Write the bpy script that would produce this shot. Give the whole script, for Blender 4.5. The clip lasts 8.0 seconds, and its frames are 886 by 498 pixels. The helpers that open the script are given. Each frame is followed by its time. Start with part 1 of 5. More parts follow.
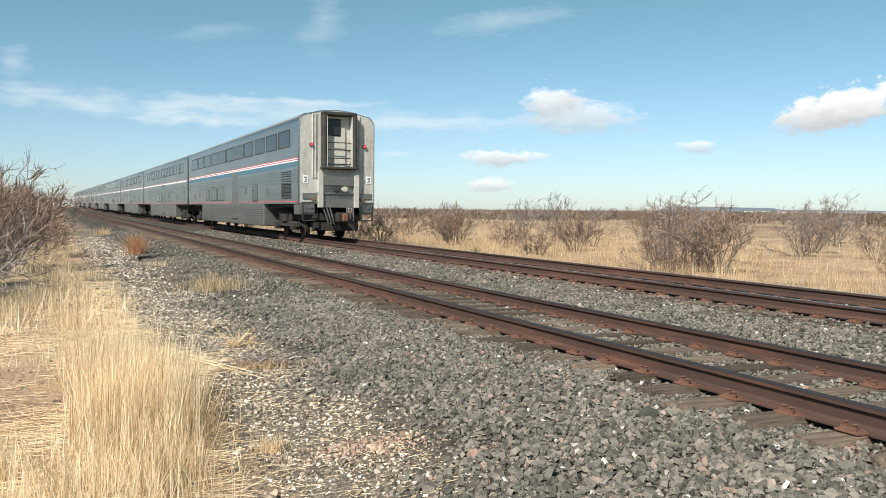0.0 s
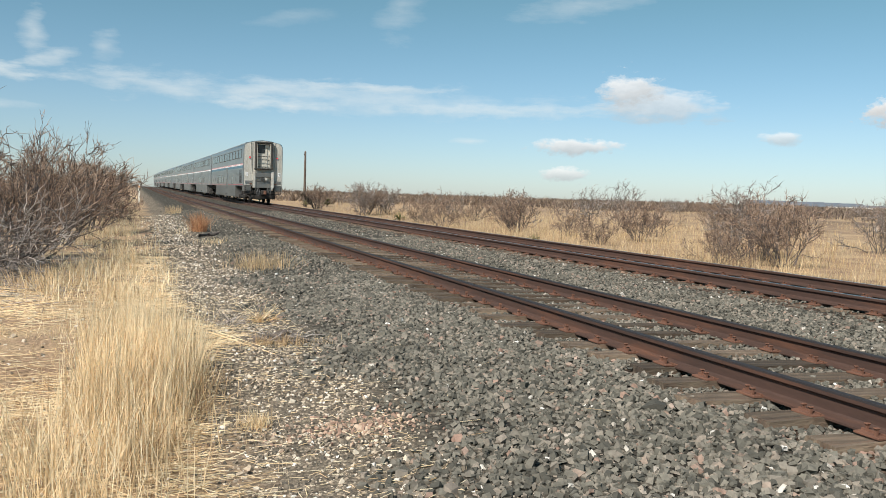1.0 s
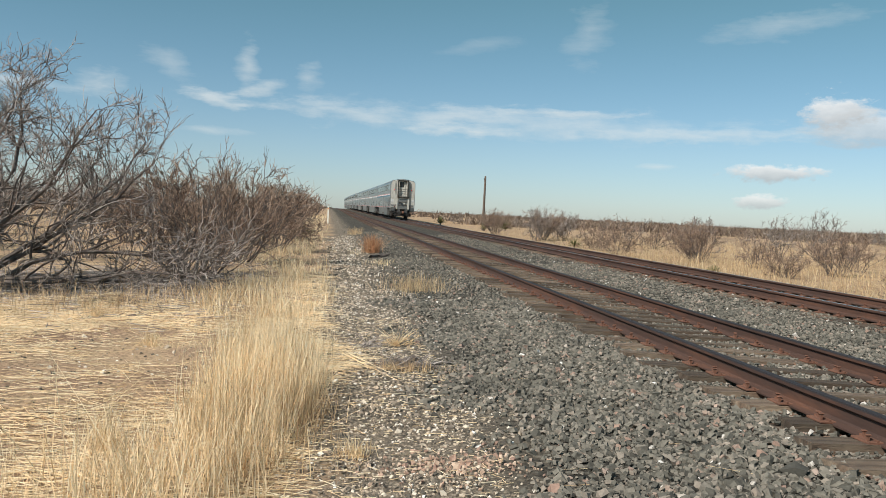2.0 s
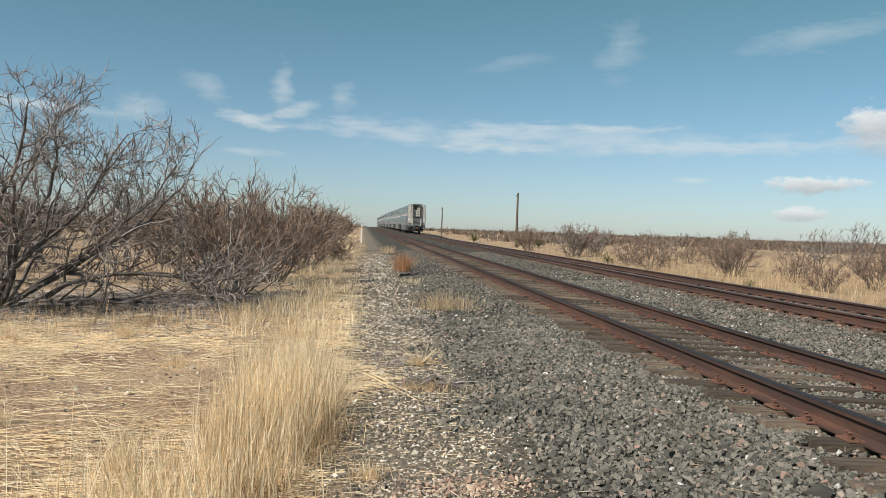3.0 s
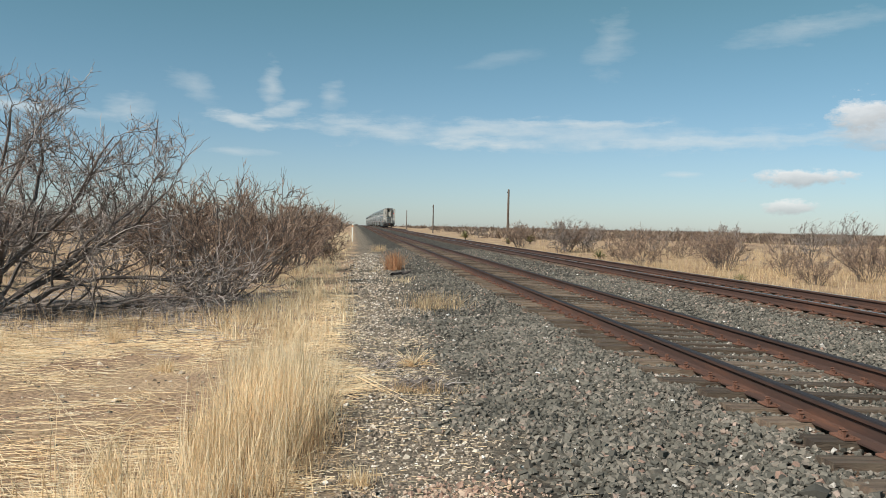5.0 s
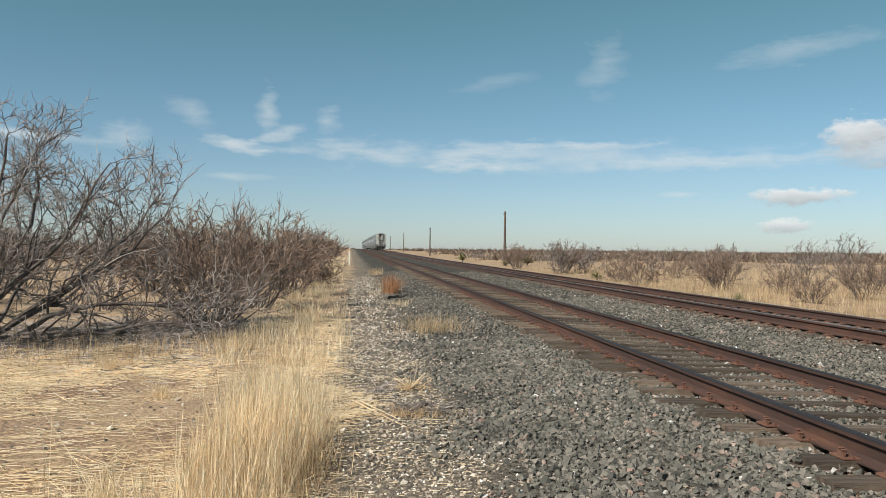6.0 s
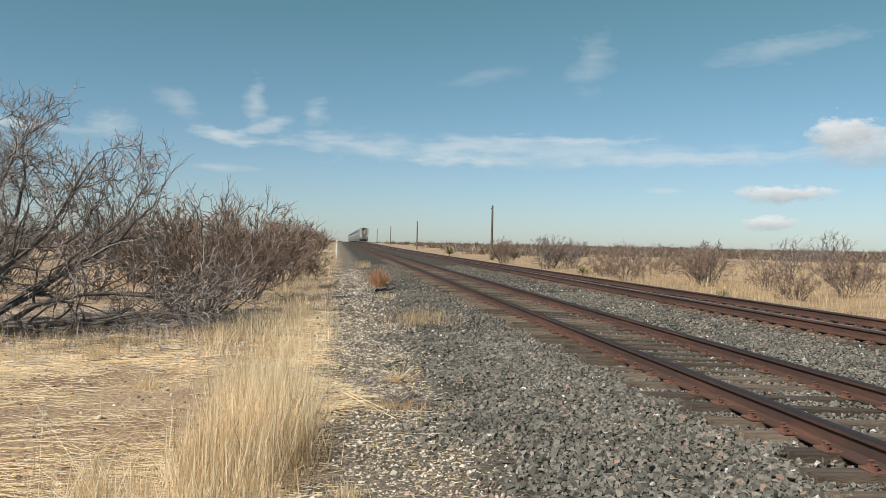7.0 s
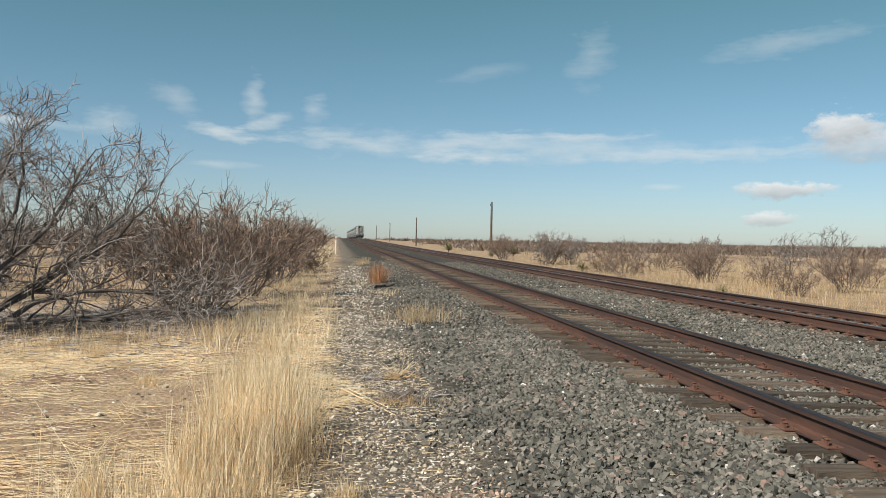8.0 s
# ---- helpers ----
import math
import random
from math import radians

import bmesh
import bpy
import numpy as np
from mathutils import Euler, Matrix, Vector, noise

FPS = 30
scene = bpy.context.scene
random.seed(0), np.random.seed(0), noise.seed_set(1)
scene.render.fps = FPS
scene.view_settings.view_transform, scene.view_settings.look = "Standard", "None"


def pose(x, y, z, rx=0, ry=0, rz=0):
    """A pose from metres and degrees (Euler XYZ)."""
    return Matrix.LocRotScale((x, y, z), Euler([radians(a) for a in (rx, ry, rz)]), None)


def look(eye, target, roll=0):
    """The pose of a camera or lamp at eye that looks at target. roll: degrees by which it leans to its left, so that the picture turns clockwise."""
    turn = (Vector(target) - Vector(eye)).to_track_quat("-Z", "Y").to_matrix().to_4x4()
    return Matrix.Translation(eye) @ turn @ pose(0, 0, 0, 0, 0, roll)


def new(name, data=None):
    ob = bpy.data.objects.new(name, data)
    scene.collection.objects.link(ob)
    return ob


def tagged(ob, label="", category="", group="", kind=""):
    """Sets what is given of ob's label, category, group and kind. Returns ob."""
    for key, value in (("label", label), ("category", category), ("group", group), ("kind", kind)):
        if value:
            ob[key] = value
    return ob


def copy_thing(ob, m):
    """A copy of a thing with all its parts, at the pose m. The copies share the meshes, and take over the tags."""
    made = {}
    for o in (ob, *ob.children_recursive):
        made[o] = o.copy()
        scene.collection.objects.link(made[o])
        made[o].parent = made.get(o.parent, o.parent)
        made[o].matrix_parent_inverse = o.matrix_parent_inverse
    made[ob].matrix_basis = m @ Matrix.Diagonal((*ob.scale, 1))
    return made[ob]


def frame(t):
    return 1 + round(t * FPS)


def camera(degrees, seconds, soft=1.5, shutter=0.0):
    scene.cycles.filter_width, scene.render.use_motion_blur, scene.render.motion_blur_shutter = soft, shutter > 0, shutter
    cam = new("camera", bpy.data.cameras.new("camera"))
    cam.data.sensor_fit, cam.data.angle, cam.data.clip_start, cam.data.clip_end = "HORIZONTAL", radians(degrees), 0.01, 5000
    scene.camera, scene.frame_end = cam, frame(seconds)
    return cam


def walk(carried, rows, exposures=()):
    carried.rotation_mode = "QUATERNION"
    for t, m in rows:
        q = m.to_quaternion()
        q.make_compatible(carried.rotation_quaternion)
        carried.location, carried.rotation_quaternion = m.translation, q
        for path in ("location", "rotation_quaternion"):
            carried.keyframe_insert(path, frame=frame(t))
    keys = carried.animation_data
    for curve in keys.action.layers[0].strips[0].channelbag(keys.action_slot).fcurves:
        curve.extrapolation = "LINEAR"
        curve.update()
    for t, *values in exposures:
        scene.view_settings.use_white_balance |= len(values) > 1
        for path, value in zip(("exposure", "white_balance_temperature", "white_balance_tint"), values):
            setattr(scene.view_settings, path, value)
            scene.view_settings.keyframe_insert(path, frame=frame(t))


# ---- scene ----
cam = camera(57.9, 8.0, soft=0.5)
PATH = [
    (0, (-4.434, 0.145, 1.356), (-3.568, 1.945, 1.259), 0.5),
    (0.5, (-4.201, 0.075, 1.326), (-3.396, 1.902, 1.205), 2.2),
    (1, (-3.922, 0.144, 1.29), (-3.218, 2.011, 1.158), 1.8),
    (1.5, (-3.694, 0.269, 1.324), (-3.295, 2.225, 1.188), 1.1),
    (2, (-3.418, 0.308, 1.313), (-3.151, 2.288, 1.225), 2.8),
    (2.2, (-3.333, 0.319, 1.303), (-3.104, 2.304, 1.224), 2.7),
    (3.5, (-3.278, 0.326, 1.348), (-3.103, 2.318, 1.309), 1.9),
    (4, (-3.269, 0.355, 1.353), (-3.092, 2.347, 1.314), 1.6),
    (5.5, (-3.257, 0.389, 1.358), (-3.047, 2.377, 1.298), 1.1),
    (6, (-3.25, 0.387, 1.359), (-3.043, 2.376, 1.361), 0.6),
    (6.5, (-3.272, 0.387, 1.345), (-3.033, 2.372, 1.341), 1.2),
    (7, (-3.285, 0.361, 1.35), (-3.045, 2.347, 1.337), 1.2),
    (7.5, (-3.303, 0.34, 1.351), (-3.056, 2.325, 1.328), 1.3),
    (8, (-3.286, 0.371, 1.35), (-3.044, 2.356, 1.328), 1.1),
]
EXPOSURES = [(0.0, 0.52), (0.5, 0.42), (1.0, 0.33), (1.5, 0.25), (2.0, 0.21), (3.5, 0.16), (8.0, 0.16)]
walk(cam, [(t, look(eye, target, roll)) for t, eye, target, roll in PATH], EXPOSURES)


# ---------------------------------------------------------------- layout
GAUGE = 1.51                    # between the centres of the rail heads
NEAR_X, FAR_X = 0.755, 5.355    # centre lines of the two tracks
RAIL_TOP = 0.19
RISE = 1.25                     # the line climbs gently into the distance


def rise(y):
    u = np.clip((np.asarray(y, float) - 20) / 320, 0, 1)
    return RISE * u * u * (3 - 2 * u)


def bend(y):
    """How far the line swings to the left of its near course."""
    y = np.asarray(y, float)
    return -0.0115 * np.where(y < 25, 0, np.where(y < 65, (y - 25) ** 2 / 80, y - 45))


PROFILE_X = [-4500, -60, -12, -5, -3.4, -2.5, -0.9, -0.6, 2.1, 3.0, 3.9, 6.75, 7.1, 8.6, 11, 60, 4500]
PROFILE_Z = [-0.5, -0.4, -0.25, -0.19, -0.16, -0.13, -0.030, -0.016, -0.066, -0.078, -0.016, -0.016, -0.055, -0.40, -0.42, -0.5, -0.6]


def ground_z(x, y):
    x, y = np.asarray(x, float), np.asarray(y, float)
    x = x - np.where(y < 1500, bend(np.minimum(y, 1500)), bend(1500))
    off = np.clip((np.abs(x - 3.0) - 4.2) / 2.0, 0, 1)
    lumps = 0.022 * np.sin(1.7 * x + 0.9 * y) + 0.018 * np.sin(2.9 * x - 1.3 * y + 1) + 0.012 * np.sin(5.1 * y + 3.3 * x)
    far = np.clip((np.abs(x - 3) - 12) / 30, 0, 1)
    swell = 0.12 * np.sin(0.11 * x + 0.07 * y) + 0.10 * np.sin(0.05 * y - 0.13 * x + 2)
    return np.interp(x, PROFILE_X, PROFILE_Z) + rise(y) + off * lumps + far * swell


# ---------------------------------------------------------------- world and sun
SUN_FROM = Vector((-0.86, -0.63, 1.0)).normalized()
world = bpy.data.worlds.new("sky")
scene.world = world
world.use_nodes = True
wn, wl = world.node_tree.nodes, world.node_tree.links
wn.clear()


def wnode(kind, **values):
    n = wn.new(kind)
    for i, v in values.items():
        n.inputs[int(i[1:])].default_value = v
    return n


def wmath(op, a, b=None, c=None):
    n = wn.new("ShaderNodeMath")
    n.operation = op
    for i, v in enumerate((a, b, c)):
        if v is None:
            continue
        if isinstance(v, (int, float)):
            n.inputs[i].default_value = v
        else:
            wl.new(v, n.inputs[i])
    return n.outputs[0]


sky = wn.new("ShaderNodeTexSky")
sky.sky_type = "NISHITA"
sky.sun_disc = False
sky.sun_elevation = math.asin(SUN_FROM.z)
sky.sun_rotation = math.atan2(SUN_FROM.x, SUN_FROM.y)
sky.air_density, sky.dust_density, sky.ozone_density = 1.0, 0.25, 1.6
tint = wn.new("ShaderNodeMix")
tint.data_type, tint.blend_type = "RGBA", "MULTIPLY"
tint.inputs[0].default_value = 1.0
wl.new(sky.outputs[0], tint.inputs[6])

direction = wn.new("ShaderNodeTexCoord").outputs["Generated"]
axis = wn.new("ShaderNodeSeparateXYZ")
wl.new(direction, axis.inputs[0])
azimuth = wmath("MULTIPLY", wmath("ARCTAN2", axis.outputs[0], axis.outputs[1]), 57.2958)
elevation = wmath("MULTIPLY", wmath("ARCSINE", axis.outputs[2]), 57.2958)
# the air of the day: clear blue above, pale blue haze low down
air = wn.new("ShaderNodeValToRGB")
wl.new(wmath("DIVIDE", wmath("MAXIMUM", elevation, 0.0), 40.0), air.inputs[0])
air.color_ramp.elements[0].color = (0.88, 1.06, 1.40, 1)
air.color_ramp.elements.new(0.12).color = (0.94, 1.11, 1.27, 1)
air.color_ramp.elements[2].color = (0.87, 1.20, 1.01, 1)
air.color_ramp.elements[2].position = 0.4
wl.new(air.outputs[0], tint.inputs[7])


def sky_noise(scale, stretch, detail=6, rough=0.6):
    m = wn.new("ShaderNodeMapping")
    m.inputs["Scale"].default_value = (1, 1, stretch)
    wl.new(direction, m.inputs[0])
    n = wn.new("ShaderNodeTexNoise")
    n.inputs["Scale"].default_value, n.inputs["Detail"].default_value, n.inputs["Roughness"].default_value = scale, detail, rough
    wl.new(m.outputs[0], n.inputs["Vector"])
    return n


warp = sky_noise(22, 2.0)
puff = sky_noise(42, 1.8, 9, 0.68)
wisp = sky_noise(14, 5.0, 8, 0.62)
warp_rgb = wn.new("ShaderNodeSeparateColor")
wl.new(warp.outputs["Color"], warp_rgb.inputs[0])


def cloud(az, el, w, h, density, soft, wobble, lean=0.0):
    """The cover, 0 to 1, of one cloud: its middle and half sizes in degrees."""
    a = wmath("ADD", azimuth, wmath("MULTIPLY", wmath("SUBTRACT", warp_rgb.outputs[0], 0.5), wobble * w * 2))
    e = wmath("ADD", elevation, wmath("MULTIPLY", wmath("SUBTRACT", warp_rgb.outputs[1], 0.5), wobble * h * 3))
    da = wmath("SUBTRACT", a, az)
    u = wmath("DIVIDE", da, w)
    v = wmath("DIVIDE", wmath("SUBTRACT", wmath("SUBTRACT", e, el), wmath("MULTIPLY", da, lean)), h)
    r = wmath("SQRT", wmath("ADD", wmath("MULTIPLY", u, u), wmath("MULTIPLY", v, v)))
    body = wmath("SUBTRACT", 1.2 if soft < 0.5 else 1.08, r)
    fluff = puff if soft < 0.5 else wisp
    body = wmath("ADD", body, wmath("MULTIPLY", wmath("SUBTRACT", fluff.outputs[0], 0.5), 2.1))
    cover = wmath("MULTIPLY", wmath("SMOOTH_MIN", wmath("MAXIMUM", wmath("DIVIDE", body, 0.15 + soft), 0.0), 1.0, 0.2), density)
    return cover, v


# azimuth from the line of the tracks, elevation, half width, half height, density, softness, wobble, lean
CUMULUS = [(35.4, 6.5, 4.4, 1.1, 0.6, 0.5, 0.7, -0.05), (33.4, 7.7, 1.9, 1.1, 0.8, 0.4, 0.7, 0), (30.0, 3.7, 2.6, 0.6, 0.8, 0.35, 0.6, 0),
           (29.3, 1.8, 1.5, 0.5, 0.7, 0.35, 0.6, 0), (51.8, 6.6, 3.4, 1.3, 1.0, 0.25, 0.5, 0.12), (43.2, 4.4, 1.1, 0.4, 0.6, 0.4, 0.6, 0)]
WISPS = [(13.0, 6.6, 19.0, 1.1, 0.45, 1.2, 0.6, -0.02), (-0.6, 6.9, 5.3, 0.6, 0.4, 1.0, 0.7, 0), (24.6, 6.1, 7.5, 0.55, 0.45, 0.9, 0.7, 0), (8.2, 6.0, 4.0, 0.45, 0.5, 0.7, 0.7, 0),
         (15.8, 7.4, 5.0, 0.3, 0.5, 0.7, 0.4, -0.01), (9.0, 6.9, 4.5, 0.9, 0.35, 0.9, 0.4, 0.05),
         (-6.5, 9.3, 0.8, 1.7, 0.42, 1.0, 0.7, 0), (-5.3, 8.1, 1.9, 0.5, 0.42, 0.9, 0.7, 0.3), (-2.3, 8.9, 0.9, 1.2, 0.34, 1.0, 0.7, 0.2),
         (-8.4, 7.0, 2.1, 0.55, 0.6, 0.7, 0.5, -0.15), (-15.7, 7.6, 1.6, 0.9, 0.42, 1.0, 0.7, 0), (-11.7, 9.1, 1.9, 1.2, 0.28, 1.0, 0.7, -0.5),
         (17.1, 12.7, 1.6, 1.9, 0.25, 1.0, 0.6, 0.3), (30.1, 13.2, 4.8, 0.9, 0.3, 1.0, 0.5, 0.12), (9.8, 11.8, 3.0, 0.5, 0.15, 1.0, 0.5, 0.2),
         (-9.1, 4.9, 2.6, 0.4, 0.35, 0.8, 0.5, 0), (22.5, 3.9, 1.3, 0.3, 0.4, 0.7, 0.5, 0), (-24.0, 7.0, 7.0, 0.6, 0.5, 0.9, 0.5, 0)]
grey_cloud = (0.44, 0.46, 0.47, 1)
white_cloud = (0.80, 0.79, 0.77, 1)
SKY_STRENGTH = 0.067
last = wn.new("ShaderNodeVectorMath")
last.operation = "SCALE"
wl.new(tint.outputs[2], last.inputs[0])
last.inputs[3].default_value = SKY_STRENGTH
last = last.outputs[0]
for rows, base, top in ((WISPS, (0.62, 0.66, 0.66, 1), (0.70, 0.73, 0.72, 1)), (CUMULUS, grey_cloud, white_cloud)):
    for row in rows:
        cover, v = cloud(*row)
        shade = wn.new("ShaderNodeMix")
        shade.data_type = "RGBA"
        wl.new(wmath("MULTIPLY_ADD", v, 0.75, 0.5), shade.inputs[0])
        shade.inputs[6].default_value, shade.inputs[7].default_value = base, top
        over = wn.new("ShaderNodeMix")
        over.data_type = "RGBA"
        wl.new(cover, over.inputs[0])
        wl.new(last, over.inputs[6])
        wl.new(shade.outputs[2], over.inputs[7])
        last = over.outputs[2]
background = wn.new("ShaderNodeBackground")
wl.new(last, background.inputs[0])
background.inputs[1].default_value = 1.0
wl.new(background.outputs[0], wn.new("ShaderNodeOutputWorld").inputs[0])

sun = new("sun", bpy.data.lights.new("sun", "SUN"))
sun.data.energy, sun.data.angle, sun.data.color = 5.0, radians(0.55), (1.0, 0.95, 0.86)
sun.matrix_world = look(SUN_FROM * 60, (0, 0, 0))


# ---------------------------------------------------------------- materials
class Nodes:
    """A material's node tree, with short calls."""

    def __init__(self, name):
        self.m = bpy.data.materials.new(name)
        self.m.use_nodes = True
        self.t = self.m.node_tree
        self.p = self.t.nodes["Principled BSDF"]

    def link(self, a, b):
        self.t.links.new(a, b)

    def coord(self, scale=(1, 1, 1), kind="Object"):
        c, m = self.t.nodes.new("ShaderNodeTexCoord"), self.t.nodes.new("ShaderNodeMapping")
        m.inputs["Scale"].default_value = scale
        self.link(c.outputs[kind], m.inputs[0])
        return m.outputs[0]

    def noise(self, scale, detail=4, rough=0.55, vec=None):
        n = self.t.nodes.new("ShaderNodeTexNoise")
        n.inputs["Scale"].default_value, n.inputs["Detail"].default_value, n.inputs["Roughness"].default_value = scale, detail, rough
        self.link(vec if vec is not None else self.coord(), n.inputs["Vector"])
        return n.outputs[0]

    def cells(self, scale, vec=None, feature="F1"):
        n = self.t.nodes.new("ShaderNodeTexVoronoi")
        n.inputs["Scale"].default_value, n.feature = scale, feature
        self.link(vec if vec is not None else self.coord(), n.inputs["Vector"])
        return n

    def ramp(self, fac, stops):
        r = self.t.nodes.new("ShaderNodeValToRGB")
        while len(r.color_ramp.elements) < len(stops):
            r.color_ramp.elements.new(0.5)
        for e, (at, c) in zip(r.color_ramp.elements, stops):
            e.position, e.color = at, (*c, 1) if len(c) == 3 else c
        self.link(fac, r.inputs[0])
        return r.outputs[0]

    def mix(self, fac, a, b, blend="MIX"):
        n = self.t.nodes.new("ShaderNodeMix")
        n.data_type, n.blend_type = "RGBA", blend
        for i, v in ((0, fac), (6, a), (7, b)):
            if isinstance(v, (int, float)):
                n.inputs[i].default_value = v
            elif isinstance(v, tuple):
                n.inputs[i].default_value = (*v, 1)
            else:
                self.link(v, n.inputs[i])
        return n.outputs[2]

    def math(self, op, a, b=0.0):
        n = self.t.nodes.new("ShaderNodeMath")
        n.operation = op
        for i, v in enumerate((a, b)):
            if isinstance(v, (int, float)):
                n.inputs[i].default_value = v
            else:
                self.link(v, n.inputs[i])
        return n.outputs[0]

    def per_object(self):
        return self.t.nodes.new("ShaderNodeObjectInfo").outputs["Random"]

    def per_island(self):
        return self.t.nodes.new("ShaderNodeNewGeometry").outputs["Random Per Island"]

    def bump(self, height, strength, distance):
        b = self.t.nodes.new("ShaderNodeBump")
        b.inputs["Strength"].default_value, b.inputs["Distance"].default_value = strength, distance
        self.link(height, b.inputs["Height"])
        self.link(b.outputs[0], self.p.inputs["Normal"])

    def done(self, colour, rough=0.8, metal=0.0, specular=0.5):
        if isinstance(colour, tuple):
            self.p.inputs["Base Color"].default_value = (*colour, 1)
        else:
            self.link(colour, self.p.inputs["Base Color"])
        if isinstance(rough, (int, float)):
            self.p.inputs["Roughness"].default_value = rough
        else:
            self.link(rough, self.p.inputs["Roughness"])
        self.p.inputs["Metallic"].default_value = metal
        self.p.inputs["Specular IOR Level"].default_value = specular
        return self.m


def surface(name, a, b, coarse=3.0, fine=40.0, rough=0.8, metal=0.0, relief=0.3, depth=0.01, dirt=None, dirt_amount=0.5, stretch=(1, 1, 1), vary=0.0, specular=0.5):
    """A plain worn surface: two colours in coarse and fine noise, dirt and relief."""
    n = Nodes(name)
    vec = n.coord(stretch)
    c = n.mix(n.ramp(n.noise(coarse, 5, 0.6, vec), [(0.3, (0, 0, 0)), (0.7, (1, 1, 1))]), a, b)
    grain = n.noise(fine, 4, 0.6, vec)
    c = n.mix(0.35, c, n.ramp(grain, [(0.25, (0.45, 0.45, 0.45)), (0.75, (1.4, 1.4, 1.4))]), "MULTIPLY")
    if dirt:
        c = n.mix(n.math("MULTIPLY", n.ramp(n.noise(coarse * 2.3, 6, 0.7, vec), [(0.5, (0, 0, 0)), (0.75, (1, 1, 1))]), dirt_amount), c, dirt)
    if vary:
        c = n.mix(1.0, c, n.ramp(n.per_object(), [(0, (1 - vary,) * 3), (1, (1 + vary,) * 3)]), "MULTIPLY")
    n.bump(grain, relief, depth)
    return n.done(c, rough, metal, specular)


def island_surface(name, stops, grain=60, rough=0.85, relief=0.4, depth=0.004, coarse=0.0, leaf=0.0):
    """Every loose piece takes its own colour from the stops."""
    n = Nodes(name)
    c = n.ramp(n.per_island(), stops)
    g = n.noise(grain, 4, 0.6)
    c = n.mix(0.5, c, n.ramp(g, [(0.25, (0.55, 0.55, 0.55)), (0.75, (1.35, 1.35, 1.35))]), "MULTIPLY")
    if coarse:
        c = n.mix(0.5, c, n.ramp(n.noise(coarse, 3), [(0.3, (0.6, 0.6, 0.6)), (0.7, (1.35, 1.35, 1.35))]), "MULTIPLY")
    n.bump(g, relief, depth)
    if leaf:
        # thin dry blades let light through
        thin, both, out = n.t.nodes.new("ShaderNodeBsdfTranslucent"), n.t.nodes.new("ShaderNodeMixShader"), n.t.nodes["Material Output"]
        n.link(c, thin.inputs[0])
        both.inputs[0].default_value = leaf
        n.link(n.p.outputs[0], both.inputs[1])
        n.link(thin.outputs[0], both.inputs[2])
        n.link(both.outputs[0], out.inputs[0])
    return n.done(c, rough, 0, 0.25)


